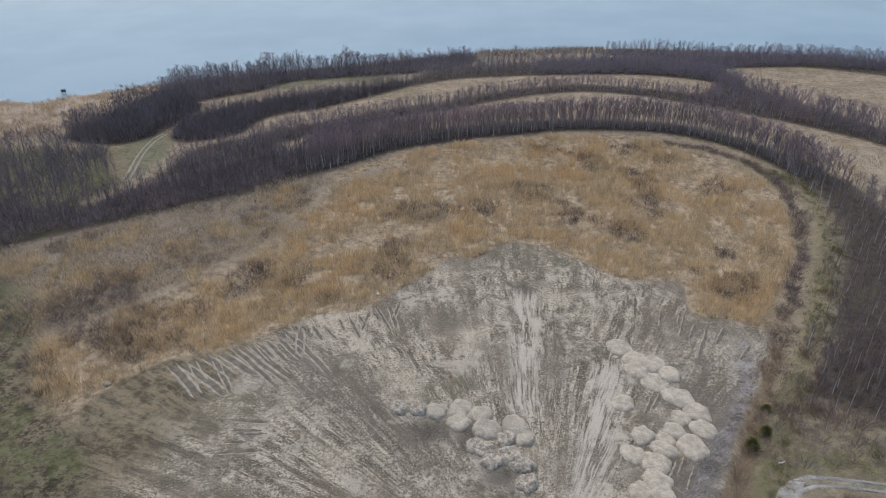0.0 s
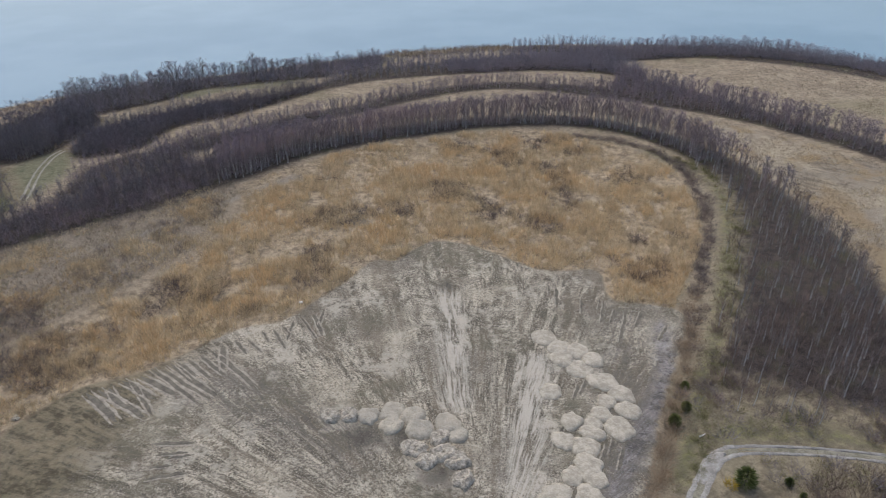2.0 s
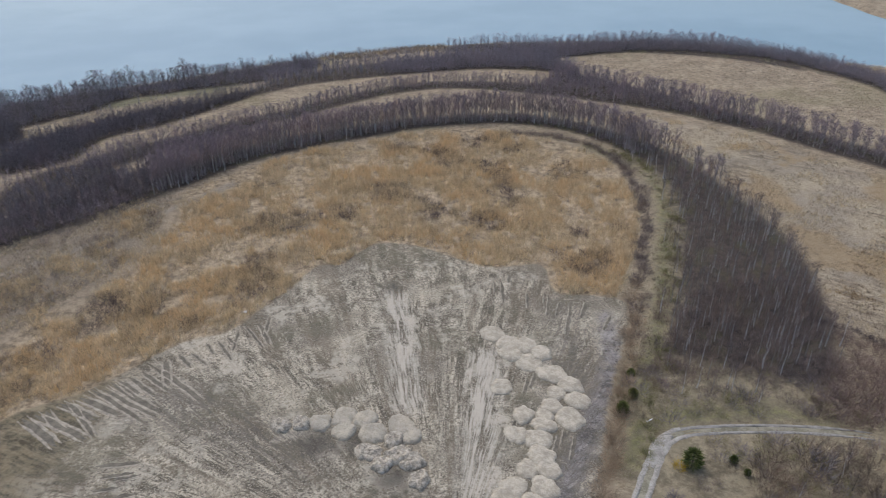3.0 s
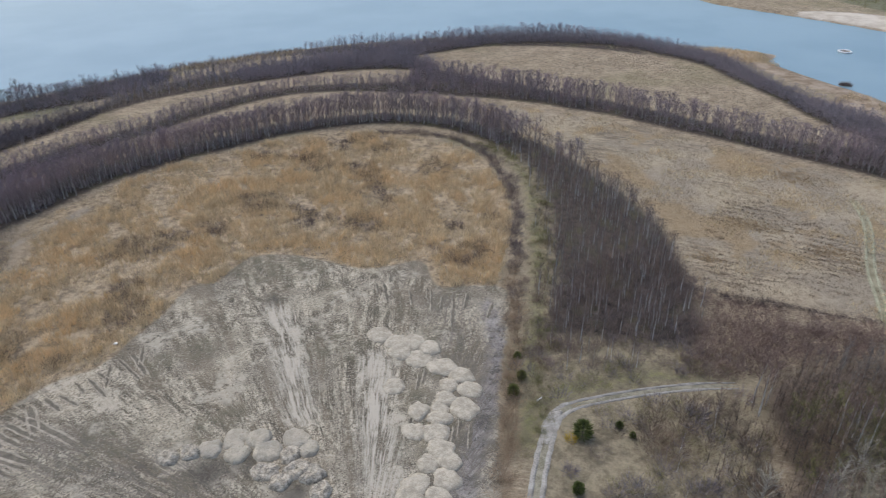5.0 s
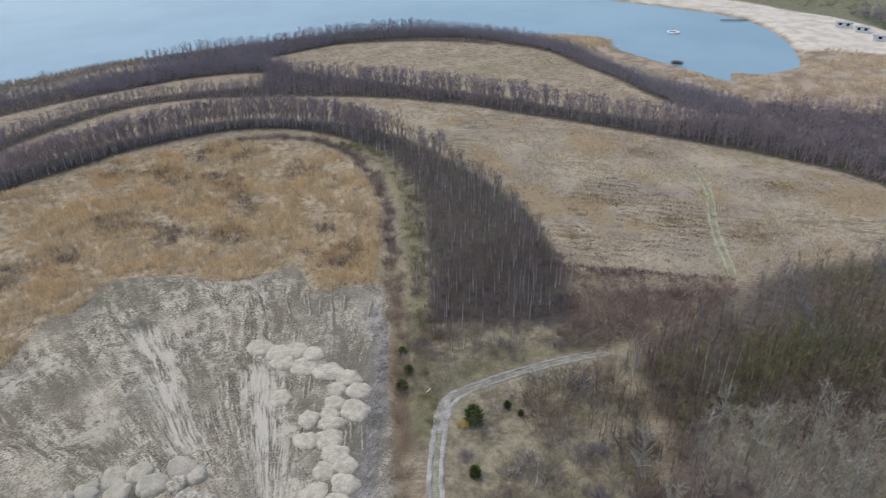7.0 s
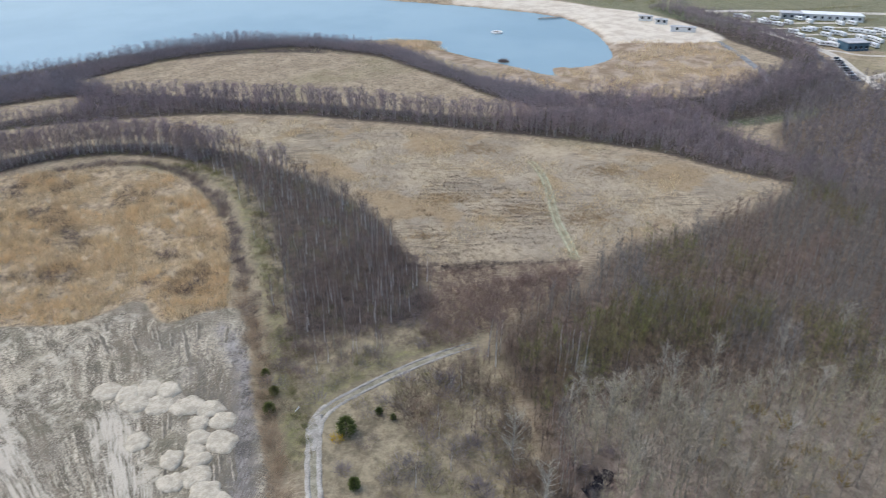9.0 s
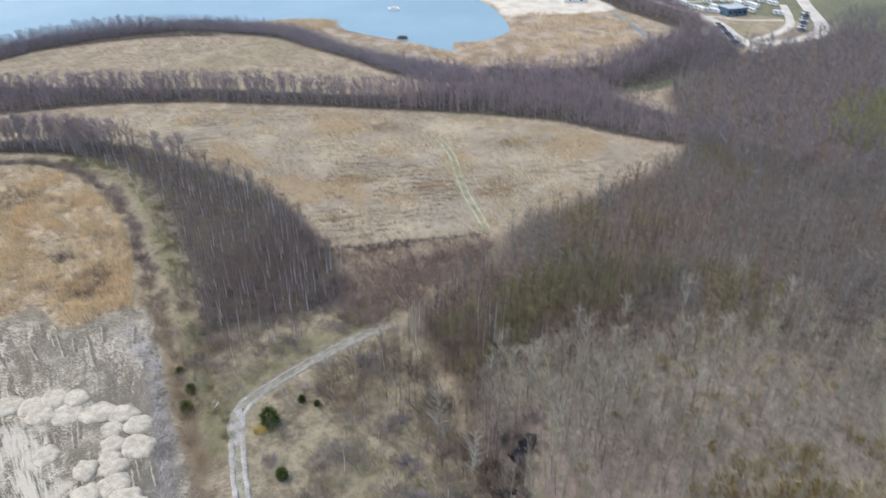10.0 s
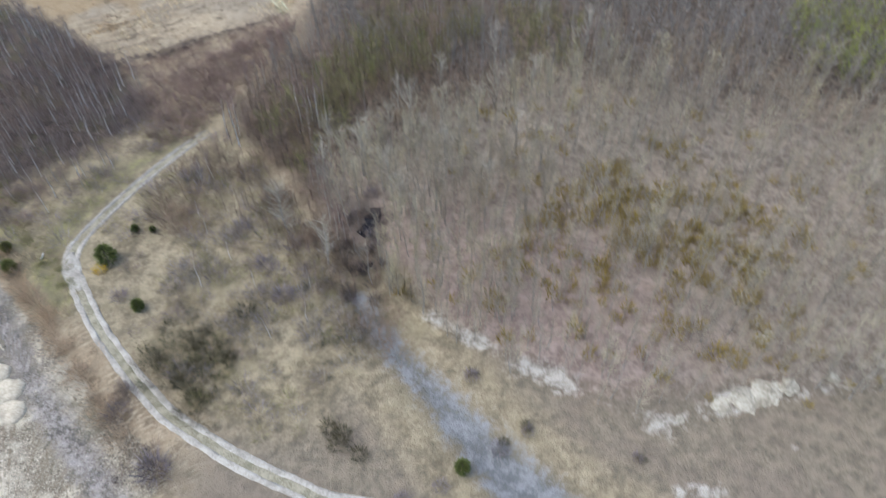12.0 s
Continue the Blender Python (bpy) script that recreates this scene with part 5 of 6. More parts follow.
verge = along(VERGE, 0.16, 1.5)
verge = verge[fbm(verge[:, 0] / 3, verge[:, 1] / 3, 107) > 0.42]
planted("verge_grass", rng, verge, [[f] for f in GRASS_FORMS], 0.6 + 1.2 * rng.random(len(verge)), [STRAW], "tussocky dry grass along the old track", "grass")
grass("meadow_grass", MEADOW, 0.95, 0.6, 1.4, "tussocky straw-coloured meadow grass", [(WOOD_EAST, 0)])
grass("old_grass", OLD_GRASS, 0.9, 0.7, 1.8, "matted pale old grass and reed")
weeds = scatter(rng, smoothed([(112, 104), (126, 118), (142, 126), (152, 112), (151, 96), (142, 86), (132, 79), (116, 85), (108, 94)]), 0.42)
across = 0.75 * weeds[:, 0] + 0.66 * weeds[:, 1] + 5 * fbm(weeds[:, 0] / 8, weeds[:, 1] / 8, 141)
weeds = weeds[(np.sin(across * 2.7) + 2.4 * (fbm(weeds[:, 0] / 2.5, weeds[:, 1] / 2.5, 143) - 0.5) > 0.35) & (fbm(weeds[:, 0] / 10, weeds[:, 1] / 10, 142) > 0.46) & (rng.random(len(weeds)) < 0.75)]
planted("dead_weeds", rng, weeds, [[f] for f in GRASS_FORMS], 0.45 + 0.75 * rng.random(len(weeds)), [WEED], "dark brown dead weeds in mown rows of the meadow", "weeds")
tawny = []
for x, y, wide, deep in ((134.6, 111.4, 9, 4), (141, 93.5, 7, 4), (178, 90, 9, 5), (148, 78, 9, 6), (112.5, 104, 4, 2.5), (166, 128, 8, 5)):
    q = rng.normal(size=(int(9 * wide * deep), 2)) * 0.5 * np.array([wide, deep])
    tawny.append(q @ np.array([(0.65, -0.76), (0.76, 0.65)]) + np.array([x, y]))
tawny = np.concatenate(tawny)
tawny = tawny[(line_distance(tawny[:, 0], tawny[:, 1], FIELD_TRACK) > 1.5) & (area_distance(tawny[:, 0], tawny[:, 1], MEADOW) > 0)]
planted("tawny_grass", rng, tawny, [[f] for f in GRASS_FORMS], 0.7 + 0.8 * rng.random(len(tawny)), [TAWNY], "patches of tall tawny grass in the meadow", "grass")
far_meadow = smoothed([(120, 292), (160, 298), (190, 286), (212, 268), (220, 240), (214, 205), (206, 172), (190, 158), (176, 184), (160, 214), (140, 250)])
grass("far_meadow_grass", far_meadow, 1.7, 0.9, 1.8, "dry tawny grass of the far meadow")


def reeds(name, area, spacing, low, high, seed, threshold, label, keep_out=()):
    p = scatter(rng, area, spacing, keep_out, 0.5)
    p = p[fbm(p[:, 0] / 8, p[:, 1] / 8, seed) > threshold]
    return planted(name, rng, p, [[f] for f in REED_FORMS], low + (high - low) * rng.random(len(p)), [REED], label, "reeds")


reeds("old_reed", OLD_GRASS, 0.9, 0.3, 0.75, 91, 0.52, "thin patches of dry reed in old grass")
reeds("shore_reed", FLAT, 1.4, 0.5, 1.1, 92, 0.47, "brown reed beds beside the bay")
reeds("west_reed", WEST_FLAT, 1.5, 0.5, 1.1, 93, 0.4, "tawny reed fringe along the lake")
p = scatter(rng, OLD_GRASS, 2.4, [], 1)
p = p[fbm(p[:, 0] / 10, p[:, 1] / 10, 55) > 0.5]
shrubs("old_scrub", p, 0.35, 0.9, LEG_TWIG, "thin grey-brown scrub in old grass")
p = scatter(rng, HUMP, 1.1)
planted("hump_reed", rng, p, [[f] for f in REED_FORMS], 0.6 + 0.6 * rng.random(len(p)), [STRAW], "tall tan reed bed on the lake shore", "reeds")
reeds("spit_reed", smoothed([(232, 262), (248, 250), (259, 230), (252, 216), (240, 226), (236, 244)]), 1.0, 0.5, 1.0, 94, 0.3, "brown reed fringe on a low spit")
reeds("meadow_reed", MEADOW, 1.0, 0.25, 0.65, 95, 0.57, "tawny reed patches in the meadow", [(WOOD_EAST, 0)])


# ---- tipped spoil heaps on the clay ----
def spoil_mound(x, y, across, tall, material, label, lumpy, seed):
    """A lorry load: a low flat-topped mound with slumped, cloddy sides."""
    rings, sides = 14, 44
    a = np.arange(sides) / sides * 2 * np.pi
    verts, faces = [(0.0, 0.0, tall)], []
    stretch, turn = 1 + 0.25 * lattice(np.array([seed]), np.array([3]), 1)[0], lattice(np.array([seed]), np.array([5]), 2)[0] * 3.1
    for k in range(1, rings + 1):
        t = k / rings
        r = across / 2 * t * (1 + 0.28 * (fbm(np.cos(a) * 1.8 + seed * 3.1, np.sin(a) * 1.8, 6, 3) - 0.5) * 2)
        px, py = np.cos(a) * r * stretch, np.sin(a) * r
        h = tall * (1 - t**5) - 0.25 * (k == rings)
        h = h + lumpy * (fbm(px * 1.1 + seed * 7, py * 1.1, 9, 5) - 0.5) * (1 - t**6)
        h = h - 0.18 * tall * np.exp(-((px - across * 0.1) ** 2 + (py + across * 0.05) ** 2) / (0.05 * across**2))
        verts += list(zip(px * np.cos(turn) - py * np.sin(turn), px * np.sin(turn) + py * np.cos(turn), h))
    for s in range(sides):
        faces.append((0, 1 + s, 1 + (s + 1) % sides))
        for k in range(rings - 1):
            p, q = 1 + k * sides + s, 1 + k * sides + (s + 1) % sides
            faces += [(p, p + sides, q + sides), (p, q + sides, q)]
    me = tri_mesh("spoil_mound", np.array(verts), np.array(faces), [material])
    me.polygons.foreach_set("use_smooth", np.ones(len(faces), bool))
    ob = new("spoil_mound", me)
    ob.location = (x, y, ground_at(x, y) - 0.05)
    return tagged(ob, label, "spoil heap", "tipped spoil heaps")


FRESH = "pale fresh heap of tipped clay, slumped flat on top"
DRIED = "dried grey-beige heap of tipped clay, slumped into a flat pad"
OLD = "grey cloddy heap of older tipped spoil"
for i, (x, y, d) in enumerate([(-1.1, 90.3, 3.6), (3.0, 90.9, 4.0), (2.7, 87.4, 3.9), (6.5, 89.4, 3.6), (7.3, 86.0, 4.1), (12.0, 86.7, 4.0), (13.2, 83.8, 3.2)]):
    spoil_mound(x, y, d * 1.1, 0.7, SPOIL, FRESH, 0.22, i + 1)
for i, (x, y, d) in enumerate([(-7.5, 91.0, 3.3), (-4.3, 90.7, 3.2), (10.3, 83.7, 3.5), (5.9, 82.0, 3.8), (10.5, 80.3, 4.0), (12.4, 78.3, 3.8), (7.6, 78.9, 3.2), (12.6, 74.7, 3.5)]):
    spoil_mound(x, y, d * 1.04, 0.9, DARK_SPOIL, OLD, 1.0, i + 30)
for i, (x, y, d) in enumerate([(33.9, 107.3, 4.6), (35.9, 104.1, 4.1), (38.8, 102.6, 4.4), (35.4, 100.7, 4.3), (38.2, 97.5, 4.7), (41.1, 99.4, 3.9), (41.0, 93.5, 4.4), (43.1, 90.1, 3.9), (39.9, 88.3, 3.4), (43.1, 86.0, 3.8), (31.2, 92.3, 3.8), (38.1, 85.6, 3.5), (40.0, 82.1, 4.3), (32.5, 84.5, 3.5), (36.1, 83.6, 2.9), (35.2, 81.4, 3.4), (30.0, 80.5, 3.7), (33.4, 78.7, 4.1), (32.6, 74.9, 3.8), (29.6, 73.1, 3.5), (32.7, 72.1, 3.7), (31.0, 69.2, 4.0), (26.4, 70.1, 3.9), (24.4, 68.1, 3.7), (28.3, 66.6, 3.4)]):
    spoil_mound(x, y, d * 1.14, 0.5 + 0.1 * (i % 2), DRY_SPOIL, DRIED, 0.26, i + 60)


# ---- furrows that machines pressed into the clay's rim ----
WET_CLAY = mottled("pressed_wet_clay", (0.115, 0.1, 0.076), (0.22, 0.194, 0.15), 0.8, 0.9, 6.0)
DRY_RIDGE = mottled("dried_clay_ridge", (0.25, 0.22, 0.17), (0.48, 0.425, 0.335), 0.8, 0.95, 6.0)


def furrow(x, y, long, aim, half, ridges=(-1, 1)):
    """One pressed track with dried ridges thrown up beside it."""
    way = np.array([aim[0] - x, aim[1] - y], float)
    way /= np.linalg.norm(way)
    t = np.linspace(0, long, 18)
    bend = (value_noise(t / 5 + x, t * 0 + y, 17) - 0.5) * 0.35
    line = np.array([x, y]) + t[:, None] * way + bend[:, None] * np.array([way[1], -way[0]])
    owner = thing("machine_track", (0, 0, 0), 0, "dark track pressed into pale clay with dried ridges", "track", "machine tracks in the clay", "structure")
    ribbon("track_bed", line, [(-half, -0.03), (0, 0.01), (half, -0.03)], WET_CLAY, "", 0.05, parent=owner, wobble=0.3, taper=0.3)
    for s in ridges:
        ribbon("ridge", line, [(s * half * 1.4 - half * 0.5, -0.06), (s * half * 1.4, 0.08), (s * half * 1.4 + half * 0.5, -0.06)], DRY_RIDGE, "", 0.05, parent=owner, wobble=0.35, taper=0.4)


# a fan of tracks along the western rim, fading towards the tip
at = 0.0
while at < 1.0:
    u = at + 0.004 * rng.normal()
    heavy = 1 if u < 0.55 else 0.6
    furrow(-50 + 43 * u, 102.5 + 22 * u - 1.5 * rng.random(), (6 + 10 * rng.random()) * heavy, (2 + 12 * rng.random() - 26 * (rng.random() < 0.15), 62), (0.34 + 0.26 * rng.random()) * heavy)
    at += (0.026 + 0.02 * rng.random()) * (1 if heavy == 1 else 1.4)
for i in range(10):
    furrow(39 + 2.1 * i + 0.8 * rng.normal(), 127 - 1.7 * i + 2 * rng.normal(), 3 + 8 * rng.random(), (22 + 3 * rng.normal(), 60), 0.2 + 0.12 * rng.random(), (1,))
# short cross-wise scrapes on the western clay
for i in range(5):
    furrow(-34 + 1.6 * rng.normal(), 81 + 1.7 * i + 0.5 * rng.normal(), 3 + 4 * rng.random(), (20, 81 + 1.7 * i + 8 * rng.normal()), 0.2 + 0.2 * rng.random(), (1,))
# between the dried heaps
for x, y in ((36.5, 93.5), (38.2, 94.5), (36.8, 79), (38.5, 80), (39.5, 78), (31, 84), (32, 75.5)):
    furrow(x, y, 4 + 2 * rng.random(), (x - 4.5, y - 8), 0.26, (1,))


# ---- evergreen shrubs, single birches and odd things near the road ----
def conifer(rng, tall, wide, shoots):
    """Needle shoots in whorls round a short stem."""
    t = rng.random(shoots) ** 0.8
    a = rng.random(shoots) * 2 * np.pi
    r = wide * np.sqrt(np.clip(1 - (1.5 * t - 0.5) ** 2, 0.02, 1)) * (0.55 + 0.5 * rng.random(shoots))
    base = np.column_stack([np.cos(a) * r * 0.55, np.sin(a) * r * 0.55, 0.12 + t * tall * 0.92])
    tip = np.column_stack([np.cos(a) * r, np.sin(a) * r, 0.15 + t * tall * 0.95 + 0.1 * tall * rng.random(shoots)])
    return slivers(base, tip, 0.17 * (0.6 + 0.8 * rng.random(shoots)), rng)


def young_pine(x, y, tall, label="bushy dark green young pine on dry grass", needle=None):
    owner = thing("young_pine", (x, y, ground_at(x, y)), 0, label, "pine", "young pines by the track")
    shared("trunk", tri_mesh("trunk", *stem([(0, 0, -0.2), (0, 0, tall * 0.5), (0, 0, tall * 0.95)], [0.09, 0.06, 0.01], 5), [DARK_BARK]), owner)
    shared("crown", tri_mesh("crown", *conifer(rng, tall, tall * 0.58, 950), [needle or NEEDLE]), owner)


JUNIPER = twiggy("olive_needles", (0.09, 0.105, 0.03), (0.24, 0.245, 0.085), (0.2, 0.18, 0.07))
for x, y, tall in [(55.0, 90.3, 1.6), (52.9, 85.0, 1.8), (49.6, 82.1, 2.3)]:
    young_pine(x, y, tall, "low olive-green conifer in the brown hedge", JUNIPER)
for x, y, tall in [(54.8, 68.2, 3.5), (62.2, 64.7, 1.1), (61.5, 67.4, 1.4), (47.9, 58.9, 2.0), (36, 7, 2.2)]:
    young_pine(x, y, tall)


SOUTH_BUSHES = [(49.7, 8.8, 0.55), (41.0, 2.7, 0.5), (43.7, 0.3, 0.6), (43.0, -14.5, 0.45)]


def single_bush(name, x, y, size, twig, label, category):
    owner = thing(name, (x, y, ground_at(x, y)), rng.random() * 360, label, category, "", "", size)
    shared("crown", tri_mesh("crown", *bush(rng, 2.0, 2.4, 220, 0.07), [twig]), owner)


single_bush("gorse_bush", 52.7, 68.3, 0.7, GORSE, "small yellow gorse bush beside the young pine", "shrub")
for x, y, size in [(70, 30, 0.8), (73.5, 35, 0.9), (79, 33.5, 0.8), (68, 29, 0.6), (48.8, 62.6, 0.9), (49, 9, 0.7), (40, 3, 0.8), (43, 0, 0.6), (43, -14, 0.5), (33, 9, 0.7), (32, 53, 1.0), (26, 44, 1.5), (75, 64, 1.3), (55, 39, 1.2), (60, 44, 1.2), (66, 51, 1.1), (30, 13, 0.8)]:
    single_bush("bush", x, y, size, ALDER_TWIG, "dark brown leafless bush on dry grass", "shrub")
for x, y, size in SOUTH_BUSHES:
    single_bush("dark_bush", x, y, size, THICKET_TWIG, "small dark bush on open dry turf", "shrub")
for x, y, size in [(36.5, 23, 0.9), (34.5, 20, 0.8), (40, 51, 0.8), (38, 47, 0.8), (36.5, 44, 0.8), (41, 46, 0.8), (43, 42, 0.7), (44, 47, 0.7), (35, 23, 0.9), (37, 25, 0.8), (51, 43, 1.0)]:
    single_bush("olive_bush", x, y, size, THICKET_TWIG, "dense dark olive bush inside the road's bend", "shrub")

single_tree("tall_birch", FRONT_FORMS, WHITE_BARK, RED_TWIG, [(91, 49), (93, 48), (94.5, 50), (93, 51.5), (95.5, 47.5), (86, 63), (87.5, 61.5), (84.5, 60)], "tall birch with a bright white trunk among brown scrub", "tree", "birches inside the bend", 1.0, 1.25)
single_tree("young_birch", LEG_FORMS, WHITE_BARK, LEG_TWIG, [(74, 62), (75.5, 63), (76, 61), (77.5, 62.5), (60, 50), (56, 44), (64, 56), (58, 36), (52, 34), (67, 59), (48, 38), (54, 52)], "thin young birch with a white stem in the scrub", "tree", "young birches in the scrub", 0.4, 0.75)
GREAT_POPLAR = [bare_tree(rng, 12.0, 3.0, 0.12, 34, 460, 0.16, 0.045, 6, 1.3, 0.13, 0.5, 0.55) for _ in range(3)]
single_tree("tall_poplar", GREAT_POPLAR, GREY_BARK, PALE_TWIG, [(80, 42), (83, 36), (63, 35), (92, 34), (86, 43), (101, 35), (109, 29), (121, 21), (67, 43), (80, 30), (134, 14), (97, 26), (112, 12), (128, 4), (84, 40), (88, 37), (95, 31), (90, 28), (100, 20), (76, 27), (86, 22), (106, 18), (82, 14), (94, 12)], "tall pale grey leafless poplar rising over the wood", "tree", "tall poplars", 0.75, 1.05)
single_tree("shore_tree", GREAT_POPLAR, GREY_BARK, ALDER_TWIG, [(-40, 290), (-38, 289), (-84, 268), (-63, 280), (30, 296)], "tall bare tree rising over the shore belt", "tree", "tall shore trees", 0.7, 0.85)
edge_trees = scatter(rng, WOOD_EAST, 3.4, [(POOL, 0)], 0.5, (50, 6, 92, 66))[:90]
single_tree("young_poplar", POPLAR_FORMS, GREY_BARK, POPLAR_TWIG, edge_trees, "pale leafless young poplar at the wood's edge", "tree", "poplars at the wood's edge", 0.7, 1.15)

bm = bmesh.new()
bmesh.ops.create_cone(bm, cap_ends=True, segments=10, radius1=0.12, radius2=0.1, depth=1.3, matrix=pose(0, 0, 0.12, 0, 90, 20))
ob = part("peeled_log", bm, WHITE_PAINT, None)
ob.location = (53.0, 78.8, ground_at(53.0, 78.8))
tagged(ob, "short pale peeled log on the grass by the track", "log")


def lump(name, x, y, size, material, label, category, flat=0.6):
    bm = bmesh.new()
    bmesh.ops.create_icosphere(bm, subdivisions=3, radius=size)
    for v in bm.verts:
        v.co *= 0.8 + 0.45 * noise.noise(v.co * 1.7 / size + Vector((x, y, 0))) + 0.25 * noise.noise(v.co * 4.5 / size + Vector((y, x, 0)))
        v.co.z *= flat
    ob = part(name, bm, material, None)
    ob.location = (x, y, ground_at(x, y) + size * flat * 0.25)
    tagged(ob, label, category)


lump("boulder", -60, 97, 0.8, SPOIL, "pale boulder at the edge of the reeds", "boulder")
lump("sheet_heap", -14, 126, 0.45, WHITE_PAINT, "crumpled white sheeting at the clay's edge", "litter")
CHALK_FACE = mottled("chalk_face", (0.25, 0.225, 0.17), (0.5, 0.465, 0.385), 0.45, 0.95, 5.0)
for x, y, s in [(53.2, -24.3, 1.5), (55, -27, 2.2), (57, -30, 2.3), (58.6, -33, 1.6), (55.6, -29.6, 1.3), (65.6, -29.6, 1.1), (66.8, -30.8, 0.9), (50, -19, 0.7), (61.5, -39, 1.0)]:
    lump("chalk_block", x, y, s, CHALK_FACE, "slumped white and cream chalk on the bank", "rock", 0.16)


# ---- a dark pool in the wood ----
def pool(outline, name="pool"):
    shore = smoothed(outline)
    z = ground_at(*shore.mean(0)) + 0.4
    bm = bmesh.new()
    rim = [bm.verts.new((x, y, z)) for x, y in shore]
    low = [bm.verts.new((x, y, z - 1.2)) for x, y in shore]
    bm.faces.new(rim)
    for k in range(len(rim)):
        bm.faces.new((rim[k - 1], low[k - 1], low[k], rim[k]))
    tagged(part(name, bm, BOG_WATER, None), "black still pool among the poplars", "pool", "", "structure")


BOG_WATER = mottled("bog_water", (0.012, 0.011, 0.014), (0.03, 0.028, 0.034), 0.8, 0.12)
pool([(69.2, 31.8), (70.4, 30.4), (72, 30.8), (73.6, 30.2), (75.4, 30.4), (77.2, 31.2), (76.8, 32.6), (75, 32.4), (73.8, 33.4), (72, 32.8), (70.4, 33.2)])
pool([(63, 29.6), (64.2, 28.4), (65.8, 28.8), (66.4, 30.2), (65.2, 30.6), (64.6, 32.6), (63.4, 31.6)], "small_pool")
for i in range(26):
    x, y = [(72.5, 31.8), (64.8, 30), (61, 28)][i % 3]
    a, r = rng.random() * math.tau, 1.6 + 2.4 * rng.random()
    single_bush("pool_bush", x + r * math.cos(a) * 1.3, y + r * math.sin(a), 0.45 + 0.5 * rng.random(), DARK_TWIG, "dark leafless bush at the edge of a pool", "shrub")


# ---- the bay: jetty, bathing raft, islet and hut ----
def jetty():
    owner = thing("jetty", (346, 221, WATER_LEVEL), -33, "low wooden bathing jetty from the beach", "jetty")
    for i in range(24):
        bm = bmesh.new()
        box(bm, -7.2 + i * 0.6, -1.0, 0.55, -6.66 + i * 0.6, 1.0, 0.65)
        part("plank", bm, WORN_WOOD, owner)
    for x in (-6.5, -2, 2.5, 6.5):
        for y in (-0.9, 0.9):
            bm = bmesh.new()
            box(bm, x - 0.1, y - 0.1, -2.5, x + 0.1, y + 0.1, 0.55)
            part("post", bm, WORN_WOOD, owner)


jetty()
owner = thing("bathing_raft", (299.5, 223, WATER_LEVEL), 0, "white ring-shaped bathing raft floating in the bay", "raft")
bm = bmesh.new()
ring = [bm.verts.new((math.cos(a) * 2.6 + math.cos(a) * math.cos(b) * 0.5, math.sin(a) * 2.6 + math.sin(a) * math.cos(b) * 0.5, 0.3 + 0.4 * math.sin(b))) for a in [i * math.tau / 24 for i in range(24)] for b in [j * math.tau / 8 for j in range(8)]]
for i in range(24):
    for j in range(8):
        bm.faces.new((ring[i * 8 + j], ring[(i + 1) % 24 * 8 + j], ring[(i + 1) % 24 * 8 + (j + 1) % 8], ring[i * 8 + (j + 1) % 8]))
part("float_ring", bm, WHITE_PAINT, owner)
bm = bmesh.new()
box(bm, -1.7, -1.7, 0.3, 1.7, 1.7, 0.42, 0.04)
part("deck", bm, WORN_WOOD, owner)

spots = np.array([(257, 187), (256.2, 188), (258, 186.3)])
for i, (x, y) in enumerate(spots):
    tagged(new("reed_islet", tri_mesh("reed_islet", *tuft(rng, 1.7, 0.55, 110, 0.16), [RED_TWIG])), "small clump of brown reed standing in the water", "reeds", "reed islets").location = (x, y, WATER_LEVEL)


def stilt_hut(x, y):
    owner = thing("stilt_hut", (x, y, WATER_LEVEL), 20, "small dark wooden hide on stilts in the shallows", "hut")
    for a in (-1.2, 1.2):
        for b in (-1, 1):
            bm = bmesh.new()
            box(bm, a - 0.1, b - 0.1, -2, a + 0.1, b + 0.1, 1.2)
            part("stilt", bm, DARK_BARK, owner)
    bm = bmesh.new()
    box(bm, -1.5, -1.3, 1.2, 1.5, 1.3, 2.9, 0.04)
    part("cabin", bm, DARK_BARK, owner)
    bm = bmesh.new()
    box(bm, -1.8, -1.6, 2.9, 1.8, 1.6, 3.05, 0.03)
    part("roof", bm, DARK_BARK, owner)
    owner.scale = (0.5, 0.5, 0.5)


stilt_hut(-146, 266)


# ---- the far camp site behind the beach ----
def strip(line, half, material, name, label):
    return ribbon(name, smoothed(line, False, 6), [(-half, -0.05), (-half * 0.9, 0), (0, 0.03), (half * 0.9, 0), (half, -0.05)], material, label, 0.12)


strip([(388.1, 118.7), (377.7, 101.0), (369.5, 86.5), (358.2, 74.5), (342.3, 64.4), (331.4, 56.1), (319.8, 49.1)], 2.2, DUST_ROAD, "camp_road", "pale dusty camp road")
strip([(332.0, 56.7), (344.3, 52.4), (360.6, 47.9), (375.9, 47.0), (393.6, 50.8), (416.7, 57.8)], 2.0, DUST_ROAD, "camp_loop", "pale dusty loop round a green")
strip([(392.3, 121.7), (405.5, 109.9), (419.3, 96.5), (441.1, 73.5)], 1.5, DUST_ROAD, "camp_lane_1", "narrow pale lane between pitches")
strip([(387.1, 108.3), (403.1, 92.0), (416.4, 78.9), (429.2, 65.5)], 1.4, DUST_ROAD, "camp_lane_2", "narrow pale lane between pitches")
strip([(399.2, 142.9), (410.9, 126.8), (418.1, 113.9), (439.6, 90.3)], 1.6, DUST_ROAD, "camp_lane_3", "narrow pale lane between pitches")
